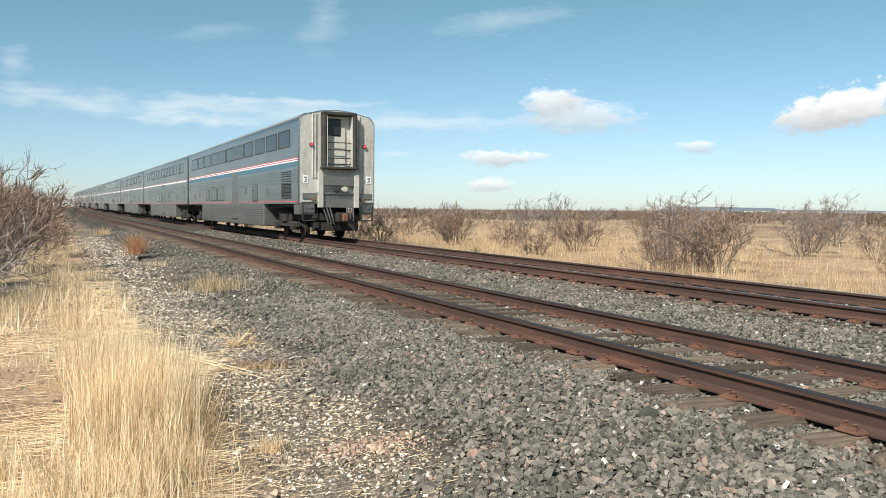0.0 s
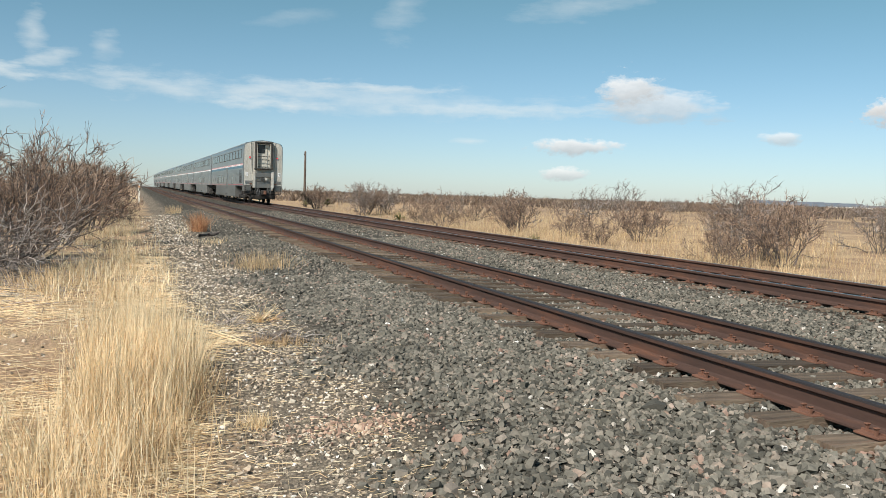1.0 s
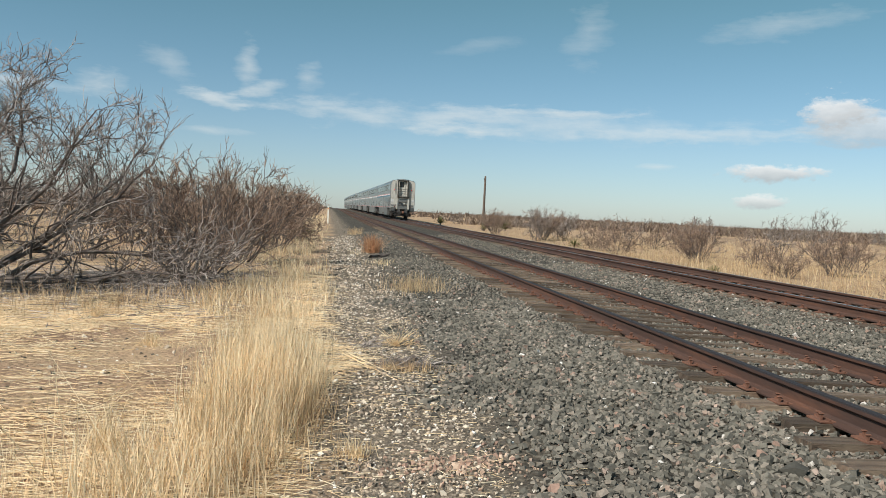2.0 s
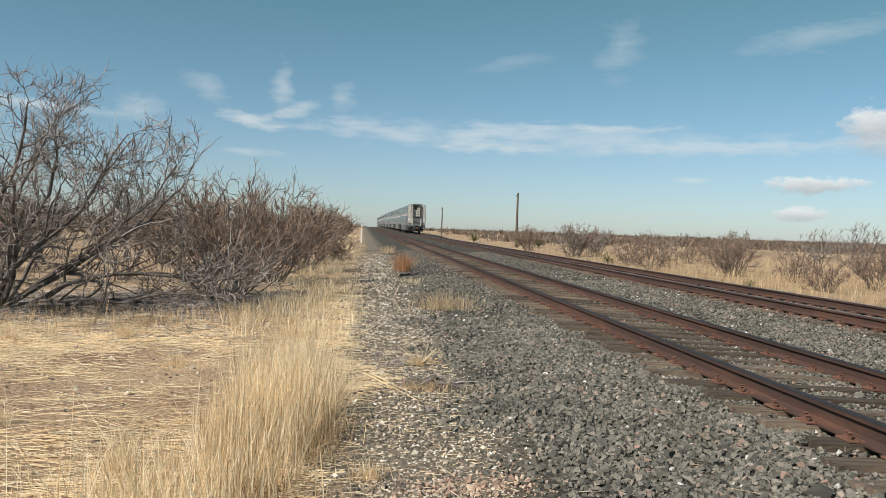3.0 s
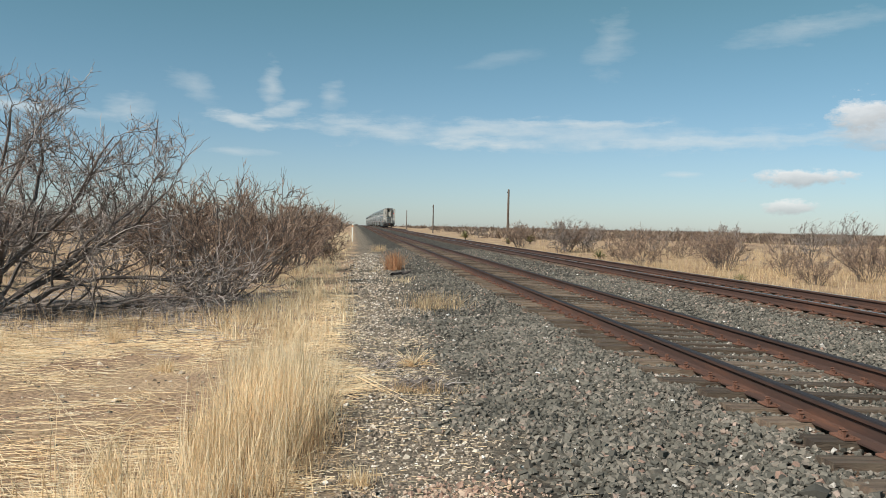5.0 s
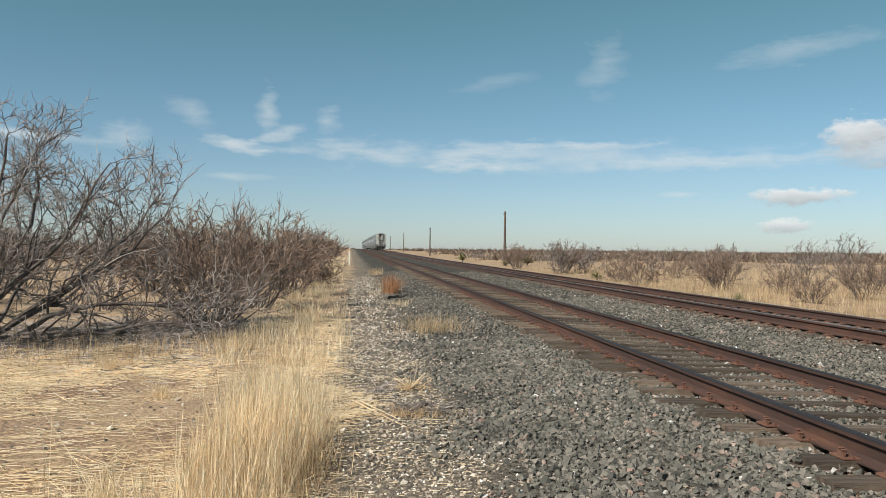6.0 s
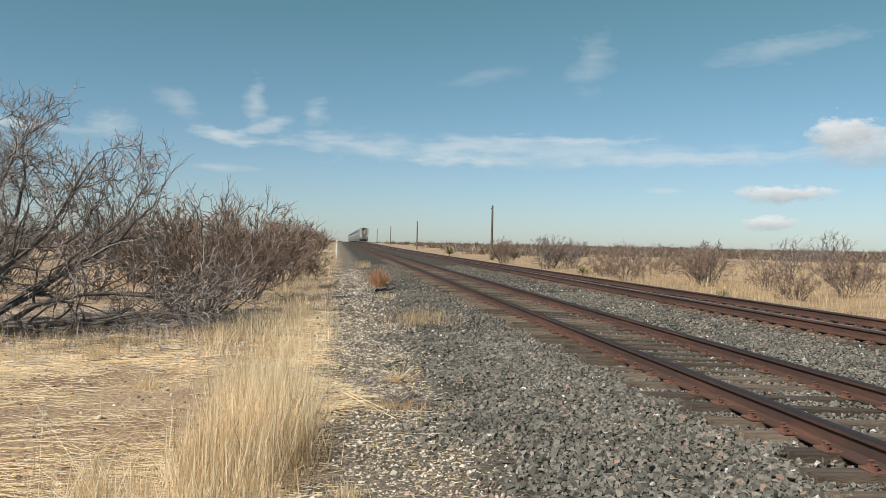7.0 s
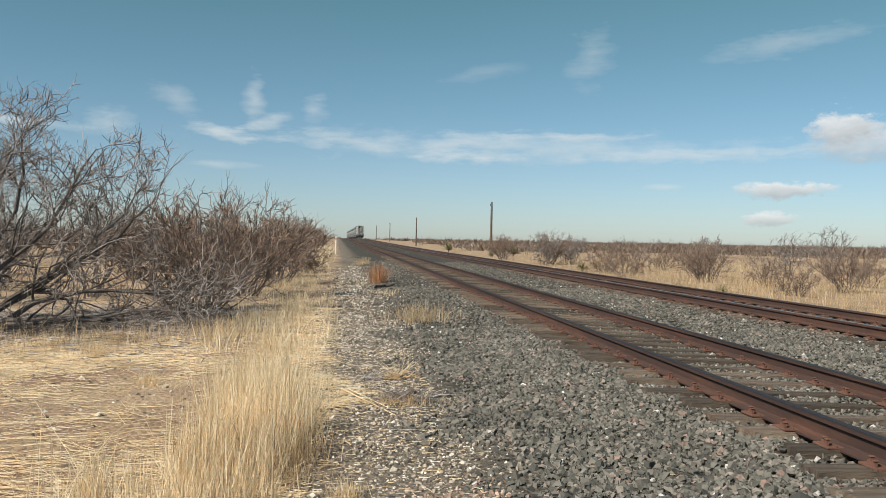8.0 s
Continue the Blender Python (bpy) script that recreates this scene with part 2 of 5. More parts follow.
def ground_material():
    n = Nodes("dry_ground")
    vec = n.coord()
    s = n.t.nodes.new("ShaderNodeSeparateXYZ")
    n.link(vec, s.inputs[0])
    edge = n.math("MULTIPLY", n.math("SUBTRACT", n.noise(0.9, 5, 0.65, vec), 0.5), 2.2)
    line = n.math("ADD", s.outputs[0], n.math("MULTIPLY", n.math("MAXIMUM", n.math("SUBTRACT", s.outputs[1], 45.0), 0.0), 0.0115))
    x = n.math("ADD", line, edge)
    # stony ballast; the shade in the gaps between stones is painted into the colour
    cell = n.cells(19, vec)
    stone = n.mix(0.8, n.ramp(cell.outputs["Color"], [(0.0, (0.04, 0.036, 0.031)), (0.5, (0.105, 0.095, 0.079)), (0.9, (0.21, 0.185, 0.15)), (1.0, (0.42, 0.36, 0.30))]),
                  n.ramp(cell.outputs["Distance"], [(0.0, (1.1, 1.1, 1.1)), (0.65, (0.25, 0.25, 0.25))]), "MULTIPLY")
    # fine gravel with straw dust, gap shade also coloured in round each pebble
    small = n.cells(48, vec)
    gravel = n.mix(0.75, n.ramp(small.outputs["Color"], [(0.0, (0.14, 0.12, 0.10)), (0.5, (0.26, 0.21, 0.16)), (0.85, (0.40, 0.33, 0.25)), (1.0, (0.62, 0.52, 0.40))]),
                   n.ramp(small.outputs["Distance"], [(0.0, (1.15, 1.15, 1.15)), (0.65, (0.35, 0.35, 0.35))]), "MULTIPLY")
    # dry earth with straw litter
    straw = n.noise(16, 6, 0.7, n.coord((1.0, 5.0, 1.0)))
    earth = n.mix(n.ramp(n.noise(0.6, 6, 0.65, vec), [(0.35, (0, 0, 0)), (0.62, (1, 1, 1))]), (0.27, 0.185, 0.135), (0.47, 0.355, 0.235))
    earth = n.mix(0.7, earth, n.ramp(straw, [(0.3, (0.42, 0.38, 0.34)), (0.7, (1.6, 1.52, 1.38))]), "MULTIPLY")
    scrub = n.ramp(n.noise(0.05, 6, 0.7, n.coord((1, 0.35, 1))), [(0.42, (0, 0, 0)), (0.6, (1, 1, 1))])
    far = n.ramp(n.math("DIVIDE", n.math("ABSOLUTE", n.math("SUBTRACT", s.outputs[0], 3)), 80.0), [(0.25, (0, 0, 0)), (1.0, (1, 1, 1))])
    earth = n.mix(n.math("MULTIPLY", scrub, far), earth, (0.14, 0.10, 0.08))

    def between(lo, hi, fade):
        up = n.t.nodes.new("ShaderNodeMapRange")
        up.inputs[1].default_value, up.inputs[2].default_value = lo - fade, lo + fade
        n.link(x, up.inputs[0])
        down = n.t.nodes.new("ShaderNodeMapRange")
        down.inputs[1].default_value, down.inputs[2].default_value, down.inputs[3].default_value, down.inputs[4].default_value = hi - fade, hi + fade, 1, 0
        n.link(x, down.inputs[0])
        return n.math("MULTIPLY", up.outputs[0], down.outputs[0])

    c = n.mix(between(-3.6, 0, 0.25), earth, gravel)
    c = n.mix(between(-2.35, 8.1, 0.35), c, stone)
    rust = n.math("MULTIPLY", n.ramp(n.noise(3, 4, 0.6, vec), [(0.35, (0, 0, 0)), (0.7, (1, 1, 1))]), 0.55)
    for lo, hi in ((-0.35, 0.30), (1.2, 1.9), (4.1, 4.9), (5.8, 6.4)):
        band = n.t.nodes.new("ShaderNodeMapRange")
        band.inputs[1].default_value, band.inputs[2].default_value, band.inputs[3].default_value, band.inputs[4].default_value = (hi - lo) / 2, (hi - lo) / 2 + 0.35, 1, 0
        n.link(n.math("ABSOLUTE", n.math("SUBTRACT", line, (lo + hi) / 2)), band.inputs[0])
        c = n.mix(n.math("MULTIPLY", rust, band.outputs[0]), c, (0.20, 0.085, 0.045))
    height = n.math("ADD", n.math("MULTIPLY", cell.outputs["Distance"], -1.0), n.math("MULTIPLY", straw, 0.5))
    n.bump(height, 0.7, 0.03)
    return n.done(c, 0.95, 0, 0.15)


GROUND = ground_material()
BALLAST = island_surface("ballast_stone", [(0.0, (0.070, 0.066, 0.056)), (0.3, (0.118, 0.110, 0.092)), (0.6, (0.168, 0.154, 0.128)), (0.86, (0.220, 0.192, 0.160)), (0.95, (0.27, 0.225, 0.185)), (0.982, (0.28, 0.18, 0.14)), (0.994, (0.45, 0.41, 0.36)), (1.0, (0.70, 0.68, 0.65))], 45, 0.9, 0.25, 0.004, 1.2)
RUSTY_BALLAST = island_surface("rust_stained_stone", [(0.0, (0.10, 0.075, 0.06)), (0.5, (0.19, 0.11, 0.075)), (1.0, (0.26, 0.17, 0.12))], 35, 0.9, 0.5, 0.006)
PEBBLE = island_surface("pale_gravel", [(0.0, (0.08, 0.072, 0.06)), (0.45, (0.20, 0.165, 0.13)), (0.7, (0.46, 0.37, 0.28)), (0.9, (0.62, 0.54, 0.44)), (1.0, (0.8, 0.76, 0.7))], 60, 0.9, 0.3, 0.003)
PINK_GRAVEL = island_surface("pink_gravel", [(0.0, (0.26, 0.165, 0.13)), (0.5, (0.40, 0.27, 0.20)), (1.0, (0.55, 0.42, 0.32))], 60, 0.9, 0.3, 0.003)
STRAW = island_surface("straw", [(0.0, (0.50, 0.34, 0.19)), (0.2, (0.80, 0.60, 0.36)), (0.6, (0.92, 0.74, 0.49)), (1.0, (0.96, 0.86, 0.64))], 25, 0.6, 0.1, 0.002, 1.0, 0.4)
FIELD_GRASS = island_surface("dry_field_grass", [(0.0, (0.36, 0.235, 0.135)), (0.4, (0.60, 0.43, 0.255)), (0.8, (0.74, 0.55, 0.335)), (1.0, (0.84, 0.69, 0.46))], 20, 0.7, 0.1, 0.002, 0.3, 0.35)
ORANGE_GRASS = island_surface("orange_grass", [(0.0, (0.32, 0.14, 0.07)), (0.5, (0.50, 0.25, 0.13)), (1.0, (0.66, 0.44, 0.26))], 25, 0.8, 0.1, 0.002, 0, 0.35)
GREY_TWIG = island_surface("grey_twig", [(0.0, (0.085, 0.07, 0.06)), (0.5, (0.23, 0.195, 0.175)), (1.0, (0.50, 0.44, 0.40))], 30, 0.9, 0.3, 0.003)
BROWN_TWIG = island_surface("brown_twig", [(0.0, (0.085, 0.055, 0.042)), (0.5, (0.23, 0.155, 0.115)), (1.0, (0.46, 0.335, 0.25))], 30, 0.9, 0.3, 0.003)
SCRUB = island_surface("far_scrub_twig", [(0.0, (0.10, 0.075, 0.06)), (0.6, (0.18, 0.13, 0.10)), (1.0, (0.30, 0.235, 0.18))], 2, 0.9, 0.1, 0.01)
BARK = surface("dark_bark", (0.075, 0.058, 0.05), (0.19, 0.155, 0.135), 6, 70, 0.95, 0, 0.6, 0.01, stretch=(1, 1, 0.3))
YUCCA_GREEN = island_surface("yucca_leaf", [(0.0, (0.09, 0.10, 0.04)), (0.5, (0.17, 0.18, 0.07)), (1.0, (0.42, 0.36, 0.20))], 20, 0.6, 0.2, 0.003)
RAIL_STEEL = surface("rusty_rail", (0.042, 0.024, 0.019), (0.080, 0.040, 0.029), 2.5, 60, 0.75, 0.0, 0.2, 0.003, (0.17, 0.070, 0.038), 0.6, (1, 0.15, 1))
RAIL_HEAD = surface("worn_rail_head", (0.018, 0.015, 0.016), (0.034, 0.028, 0.028), 3, 80, 0.6, 0.0, 0.06, 0.001, (0.05, 0.028, 0.02), 0.6, (8, 0.06, 1), specular=0.25)
BRIGHT_HEAD = surface("polished_rail_head", (0.19, 0.185, 0.185), (0.28, 0.275, 0.27), 3, 80, 0.28, 1.0, 0.05, 0.001, None, 0, (8, 0.06, 1))
TIE_WOOD = surface("weathered_tie_wood", (0.055, 0.038, 0.028), (0.225, 0.17, 0.12), 5, 60, 0.95, 0, 0.9, 0.012, (0.15, 0.06, 0.035), 0.6, (0.25, 4, 1), 0.5)
OLD_TIE = surface("rust_stained_tie", (0.075, 0.046, 0.036), (0.13, 0.085, 0.062), 2, 30, 0.95, 0, 0.5, 0.012)
PLATE_STEEL = surface("rusty_plate", (0.12, 0.055, 0.036), (0.19, 0.085, 0.052), 8, 90, 0.9, 0, 0.4, 0.003, (0.10, 0.05, 0.035), 0.5)
STAINLESS = surface("brushed_stainless", (0.34, 0.35, 0.355), (0.44, 0.45, 0.45), 0.6, 14, 0.33, 0.92, 0.05, 0.002, (0.27, 0.26, 0.24), 0.4, (1, 0.25, 1))
STAINLESS_LOW = surface("dusty_stainless", (0.22, 0.215, 0.20), (0.31, 0.30, 0.28), 0.8, 14, 0.45, 0.8, 0.05, 0.002, (0.30, 0.25, 0.20), 0.5, (1, 0.3, 1))
END_STEEL = surface("stained_end_steel", (0.47, 0.45, 0.40), (0.60, 0.58, 0.53), 1.2, 18, 0.55, 0.25, 0.08, 0.003, (0.25, 0.20, 0.14), 0.7, (1, 1, 0.35))
ROOF_STEEL = surface("dusty_roof", (0.26, 0.26, 0.255), (0.34, 0.34, 0.325), 0.7, 16, 0.55, 0.45, 0.05, 0.002, (0.26, 0.23, 0.2), 0.4, (1, 0.3, 1))
RUBBER = surface("dirty_rubber", (0.022, 0.021, 0.02), (0.05, 0.046, 0.04), 3, 40, 0.8, 0, 0.2, 0.004, (0.11, 0.09, 0.07), 0.5)
UNDERGEAR = surface("grimy_iron", (0.018, 0.016, 0.015), (0.045, 0.038, 0.033), 4, 50, 0.8, 0.2, 0.3, 0.004, (0.085, 0.065, 0.05), 0.4)
CREAM_PAINT = surface("cream_door_paint", (0.42, 0.40, 0.35), (0.55, 0.53, 0.47), 1.5, 30, 0.5, 0, 0.05, 0.002, (0.42, 0.38, 0.3), 0.5)
STRIPE_RED = surface("red_stripe", (0.46, 0.075, 0.075), (0.54, 0.10, 0.095), 1, 30, 0.4, 0, 0.03, 0.001)
STRIPE_WHITE = surface("white_stripe", (0.74, 0.74, 0.74), (0.82, 0.82, 0.82), 1, 30, 0.4, 0, 0.03, 0.001)
STRIPE_PINK = surface("faded_red_stripe", (0.50, 0.26, 0.25), (0.56, 0.32, 0.30), 1, 30, 0.5, 0, 0.03, 0.001)
STRIPE_BLUE = surface("blue_stripe", (0.055, 0.15, 0.21), (0.085, 0.19, 0.26), 1, 30, 0.4, 0.2, 0.03, 0.001)
BLACK_PAINT = surface("black_paint", (0.03, 0.03, 0.03), (0.05, 0.05, 0.05), 2, 40, 0.6, 0, 0.1, 0.001)
POLE_WOOD = surface("grey_pole_wood", (0.10, 0.075, 0.06), (0.17, 0.13, 0.105), 4, 50, 0.95, 0, 0.5, 0.01, stretch=(1, 1, 0.1))
POST_WHITE = surface("white_post_paint", (0.72, 0.70, 0.64), (0.82, 0.80, 0.74), 3, 40, 0.6, 0, 0.1, 0.002, (0.4, 0.3, 0.2), 0.4)
POST_ORANGE = surface("orange_band", (0.60, 0.24, 0.08), (0.66, 0.30, 0.11), 3, 40, 0.6)
MESA_ROCK = surface("far_mesa_rock", (0.11, 0.13, 0.16), (0.16, 0.18, 0.21), 0.01, 0.08, 1.0, 0, 0.2, 1.0)
PALE_FLAT = surface("pale_far_soil", (0.62, 0.58, 0.52), (0.72, 0.68, 0.62), 0.01, 0.1, 1.0, 0, 0.1, 0.5)


def glass_material():
    n = Nodes("tinted_window")
    m = n.done((0.02, 0.022, 0.024), 0.12, 0.0, 0.4)
    return m


def lamp_material():
    n = Nodes("red_marker_lamp")
    n.p.inputs["Emission Color"].default_value = (1.0, 0.05, 0.06, 1)
    n.p.inputs["Emission Strength"].default_value = 1.0
    return n.done((0.7, 0.03, 0.04), 0.3)


GLASS, RED_LAMP = glass_material(), lamp_material()


# ---------------------------------------------------------------- builders
def mesh_of(name, verts, tris, materials=(), slots=None, smooth=False):
    """A mesh from arrays of corners and triangles."""
    verts, tris = np.asarray(verts, np.float32), np.asarray(tris, np.int32)
    me = bpy.data.meshes.new(name)
    me.vertices.add(len(verts))
    me.vertices.foreach_set("co", verts.ravel())
    me.loops.add(tris.size)
    me.loops.foreach_set("vertex_index", tris.ravel())
    me.polygons.add(len(tris))
    me.polygons.foreach_set("loop_start", np.arange(0, tris.size, 3, dtype=np.int32))
    if slots is not None:
        me.polygons.foreach_set("material_index", np.asarray(slots, np.int32))
    me.polygons.foreach_set("use_smooth", np.full(len(tris), smooth))
    for m in materials:
        me.materials.append(m)
    me.update(calc_edges=True)
    return me


def part(name, bm, material, parent=None, label=""):
    me = bpy.data.meshes.new(name)
    bm.to_mesh(me)
    bm.free()
    me.materials.append(material)
    ob = new(name, me)
    ob.parent = parent
    return tagged(ob, label)


def box(bm, x0, x1, y0, y1, z0, z1, bevel=0.0, m=None):
    made = bmesh.ops.create_cube(bm, size=1)["verts"]
    bmesh.ops.scale(bm, vec=(abs(x1 - x0), abs(y1 - y0), abs(z1 - z0)), verts=made)
    bmesh.ops.translate(bm, vec=((x0 + x1) / 2, (y0 + y1) / 2, (z0 + z1) / 2), verts=made)
    if m is not None:
        bmesh.ops.transform(bm, matrix=m, verts=made)
    if bevel:
        edges = {e for v in made for e in v.link_edges}
        bmesh.ops.bevel(bm, geom=list(edges), offset=bevel, segments=1, affect="EDGES")
    return bm


def boxes(*rows, bevel=0.0):
    bm = bmesh.new()
    for r in rows:
        box(bm, *r, bevel=bevel)
    return bm


def rod(bm, a, b, r, sides=8, r2=None):
    a, b = Vector(a), Vector(b)
    m = Matrix.Translation((a + b) / 2) @ (b - a).to_track_quat("Z", "Y").to_matrix().to_4x4()
    bmesh.ops.create_cone(bm, cap_ends=True, segments=sides, radius1=r, radius2=r if r2 is None else r2, depth=(b - a).length, matrix=m)
    return bm


def rods(*rows):
    bm = bmesh.new()
    for r in rows:
        rod(bm, *r)
    return bm


def swept(outline, stations, closed=True):
    """A bmesh swept along y: an outline of (x, z), and stations of (y, scale x, scale z, middle z, lift)."""
    bm = bmesh.new()
    rings = []
    for y, sx, sz, mid, lift in stations:
        rings.append([bm.verts.new((x * sx, y, mid + (z - mid) * sz + lift)) for x, z in outline])
    n = len(outline)
    for a, b in zip(rings, rings[1:]):
        for i in range(n if closed else n - 1):
            bm.faces.new((a[i], b[i], b[(i + 1) % n], a[(i + 1) % n]))
    if closed:
        bm.faces.new(rings[0])
        bm.faces.new(rings[-1][::-1])
    bmesh.ops.recalc_face_normals(bm, faces=bm.faces)
    return bm


def empty(name, m=None):
    ob = new(name)
    ob.empty_display_size = 0.3
    if m is not None:
        ob.matrix_basis = m
    return ob


# ---------------------------------------------------------------- ground
def grid_lines(lo, hi, step, reach, growth=1.22):
    near = list(np.arange(lo, hi + 1e-6, step))
    out, s = [], step
    while (out[-1] if out else hi) < reach:
        s *= growth
        out.append((out[-1] if out else hi) + s)
    back, s = [], step
    while (back[-1] if back else lo) > -reach:
        s *= growth
        back.append((back[-1] if back else lo) - s)
    return np.array(back[::-1] + near + out)


def build_ground():
    gx, gy = grid_lines(-12, 14, 0.25, 4400), grid_lines(-4, 40, 0.3, 4400, 1.12)
    X, Y = np.meshgrid(gx, gy)
    X = X + bend(np.minimum(Y, 1500))
    Z = ground_z(X, Y)
    n = len(gx)
    i = np.arange(len(gy) - 1)[:, None] * n + np.arange(n - 1)[None]
    i = i.ravel()
    tris = np.concatenate([np.stack([i, i + 1, i + n + 1], 1), np.stack([i, i + n + 1, i + n], 1)])
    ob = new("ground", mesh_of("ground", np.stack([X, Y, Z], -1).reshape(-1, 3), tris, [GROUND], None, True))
    tagged(ob, "dry tan desert earth with straw and grey railway ballast", "ground", kind="structure")


build_ground()

# ---------------------------------------------------------------- railway tracks
RAIL_OUTLINE = [(-0.070, 0.0), (0.070, 0.0), (0.070, 0.012), (0.018, 0.030), (0.010, 0.045), (0.010, 0.118), (0.020, 0.130), (0.036, 0.135),
                (0.037, 0.158), (0.030, 0.168), (-0.030, 0.168), (-0.037, 0.158), (-0.036, 0.135), (-0.020, 0.130), (-0.010, 0.118), (-0.010, 0.045), (-0.018, 0.030), (-0.070, 0.012)]
RAIL_STATIONS = [-30, -10, 0, 10, 20, 30, 35, 40, 45, 50, 55, 60, 65, 80, 100, 130, 160, 190, 220, 250, 280, 310, 340, 380, 450, 600, 900]
TIE_STEP = 0.50
TIE_ROWS = {}                   # where the ties of each track lie along the line


def tie_mesh(seed):
    rng = np.random.default_rng(seed)
    bm = bmesh.new()
    box(bm, -1.24, 1.24, -0.098, 0.098, -0.16, 0.0)
    bmesh.ops.subdivide_edges(bm, edges=[e for e in bm.edges if abs(e.verts[0].co.x - e.verts[1].co.x) > 1], cuts=5)
    for v in bm.verts:
        v.co += Vector(rng.normal(0, 1, 3)) * 0.006
        if abs(v.co.x) > 1.2:
            v.co.x += rng.normal(0, 0.035)
            v.co.z -= 0.008
    return bm


def spike_plate(sign):
    bm = bmesh.new()
    box(bm, -0.15, 0.15, -0.085, 0.085, -0.004, 0.012, 0.003)
    box(bm, -0.090, -0.075, -0.085, 0.085, 0.012, 0.024)
    box(bm, 0.075, 0.090, -0.085, 0.085, 0.012, 0.024)
    return bm


def build_track(name, x, drop, head, label, y_parts, y_end, seed):
    rng = np.random.default_rng(seed)
    track = empty(name, pose(x, 0, 0))
    tagged(track, label, "railway track")
    for side, lower in ((-1, 0.0), (1, drop)):
        bm = swept(RAIL_OUTLINE, [(y, 1, 1, 0, float(rise(y)) + 0.022 + lower) for y in RAIL_STATIONS])
        for v in bm.verts:
            v.co.x += float(bend(v.co.y))
        bm.normal_update()
        me = bpy.data.meshes.new("rail")
        for f in bm.faces:
            mid = f.calc_center_median()
            up = mid.z - float(rise(mid.y)) - 0.022 - lower
            f.material_index = 1 if up > (0.15 if head is RAIL_HEAD else 0.164) else 0
        bm.to_mesh(me)
        bm.free()
        me.materials.append(RAIL_STEEL)
        me.materials.append(head)
        rail = new("rail", me)
        rail.parent = track
        rail.location.x = side * GAUGE / 2
    # wooden ties, each its own piece near by
    ties = []
    for k in range(6):
        bm = tie_mesh(seed * 10 + k)
        me = bpy.data.meshes.new("tie")
        bm.to_mesh(me)
        bm.free()
        me.materials.append(TIE_WOOD)
        ties.append(me)
    plate_me = bpy.data.meshes.new("tie_plate")
    bm = spike_plate(1)
    bm.to_mesh(plate_me)
    bm.free()
    plate_me.materials.append(PLATE_STEEL)
    spike_me = bpy.data.meshes.new("spike")
    bm = bmesh.new()
    box(bm, -0.008, 0.008, -0.008, 0.008, -0.02, 0.026)
    box(bm, -0.018, 0.018, -0.013, 0.013, 0.026, 0.036, 0.004)
    bm.to_mesh(spike_me)
    bm.free()
    spike_me.materials.append(PLATE_STEEL)
    rest_v, rest_t = [], []
    TIE_ROWS[x] = []
    y, i = -5.0, 0
    while y < y_end:
        shift, turn, up = rng.normal(0, 0.05), rng.normal(0, 0.9), rng.normal(0, 0.006)
        step = TIE_STEP * (1 + rng.normal(0, 0.05))
        TIE_ROWS[x].append(y)
        if y < y_parts:
            tie = new("tie", ties[i % 6])
            tie.parent = track
            tie.matrix_basis = pose(shift + float(bend(y)), y, float(rise(y)) + up, 0, math.degrees(math.atan2(-drop, GAUGE)), turn)
            if y < 26:
                for side in (-1, 1):
                    plate = new("tie_plate", plate_me)
                    plate.parent = tie
                    plate.location = (side * GAUGE / 2 - shift, 0, 0.004)
                    for dx, dy in ((-0.085, 0.05), (0.085, -0.05), (0.13, 0.05), (-0.13, -0.05)):
                        if y > 14 and abs(dx) > 0.1:
                            continue
                        spike = new("spike", spike_me)
                        spike.parent = tie
                        spike.location = (side * GAUGE / 2 - shift + dx, dy, 0.018 + rng.random() * 0.012)
        else:
            z = float(rise(y)) + up - 0.026
            c = np.array([(sx * 1.3 + shift + float(bend(y)), y + sy * 0.11, z + zz) for zz in (-0.1, 0.02) for sx, sy in ((-1, -1), (1, -1), (1, 1), (-1, 1))])
            b = len(rest_v) * 8
            rest_v.append(c)
            rest_t.append(b + np.array([(4, 5, 6), (4, 6, 7), (0, 1, 5), (0, 5, 4), (3, 0, 4), (3, 4, 7), (1, 2, 6), (1, 6, 5)]))
        y += step
        i += 1
    rest = new("tie_row", mesh_of("tie_row", np.concatenate(rest_v), np.concatenate(rest_t), [OLD_TIE]))
    rest.parent = track
    tagged(rest, kind="stuff")


build_track("railway_track", NEAR_X, -0.05, RAIL_HEAD, "rusty steel rails on weathered wooden ties in grey ballast", 62, 320, 3)
build_track("railway_track", FAR_X, 0.0, BRIGHT_HEAD, "rusty rails with polished tops carrying the passenger train", 40, 320, 4)


# ---------------------------------------------------------------- loose stones
def stone_shapes(n, seed):
    """Broken stones: cubes with corners knocked out of place, split into triangles."""
    rng = np.random.default_rng(seed)
    v = np.array([(x, y, z) for z in (-1, 1) for y in (-1, 1) for x in (-1, 1)], float) * 0.72
    f = np.array([(0, 2, 3), (0, 3, 1), (4, 5, 7), (4, 7, 6), (0, 1, 5), (0, 5, 4), (2, 6, 7), (2, 7, 3), (0, 4, 6), (0, 6, 2), (1, 3, 7), (1, 7, 5)])
    shapes = []
    for _ in range(n):
        s = v + rng.normal(0, 0.21, (8, 3))
        s[4:] *= rng.uniform(0.55, 0.95)
        shapes.append(s * np.array([1.15, 0.7 + 0.4 * rng.random(), 0.5 + 0.4 * rng.random()]))
    return np.array(shapes), f


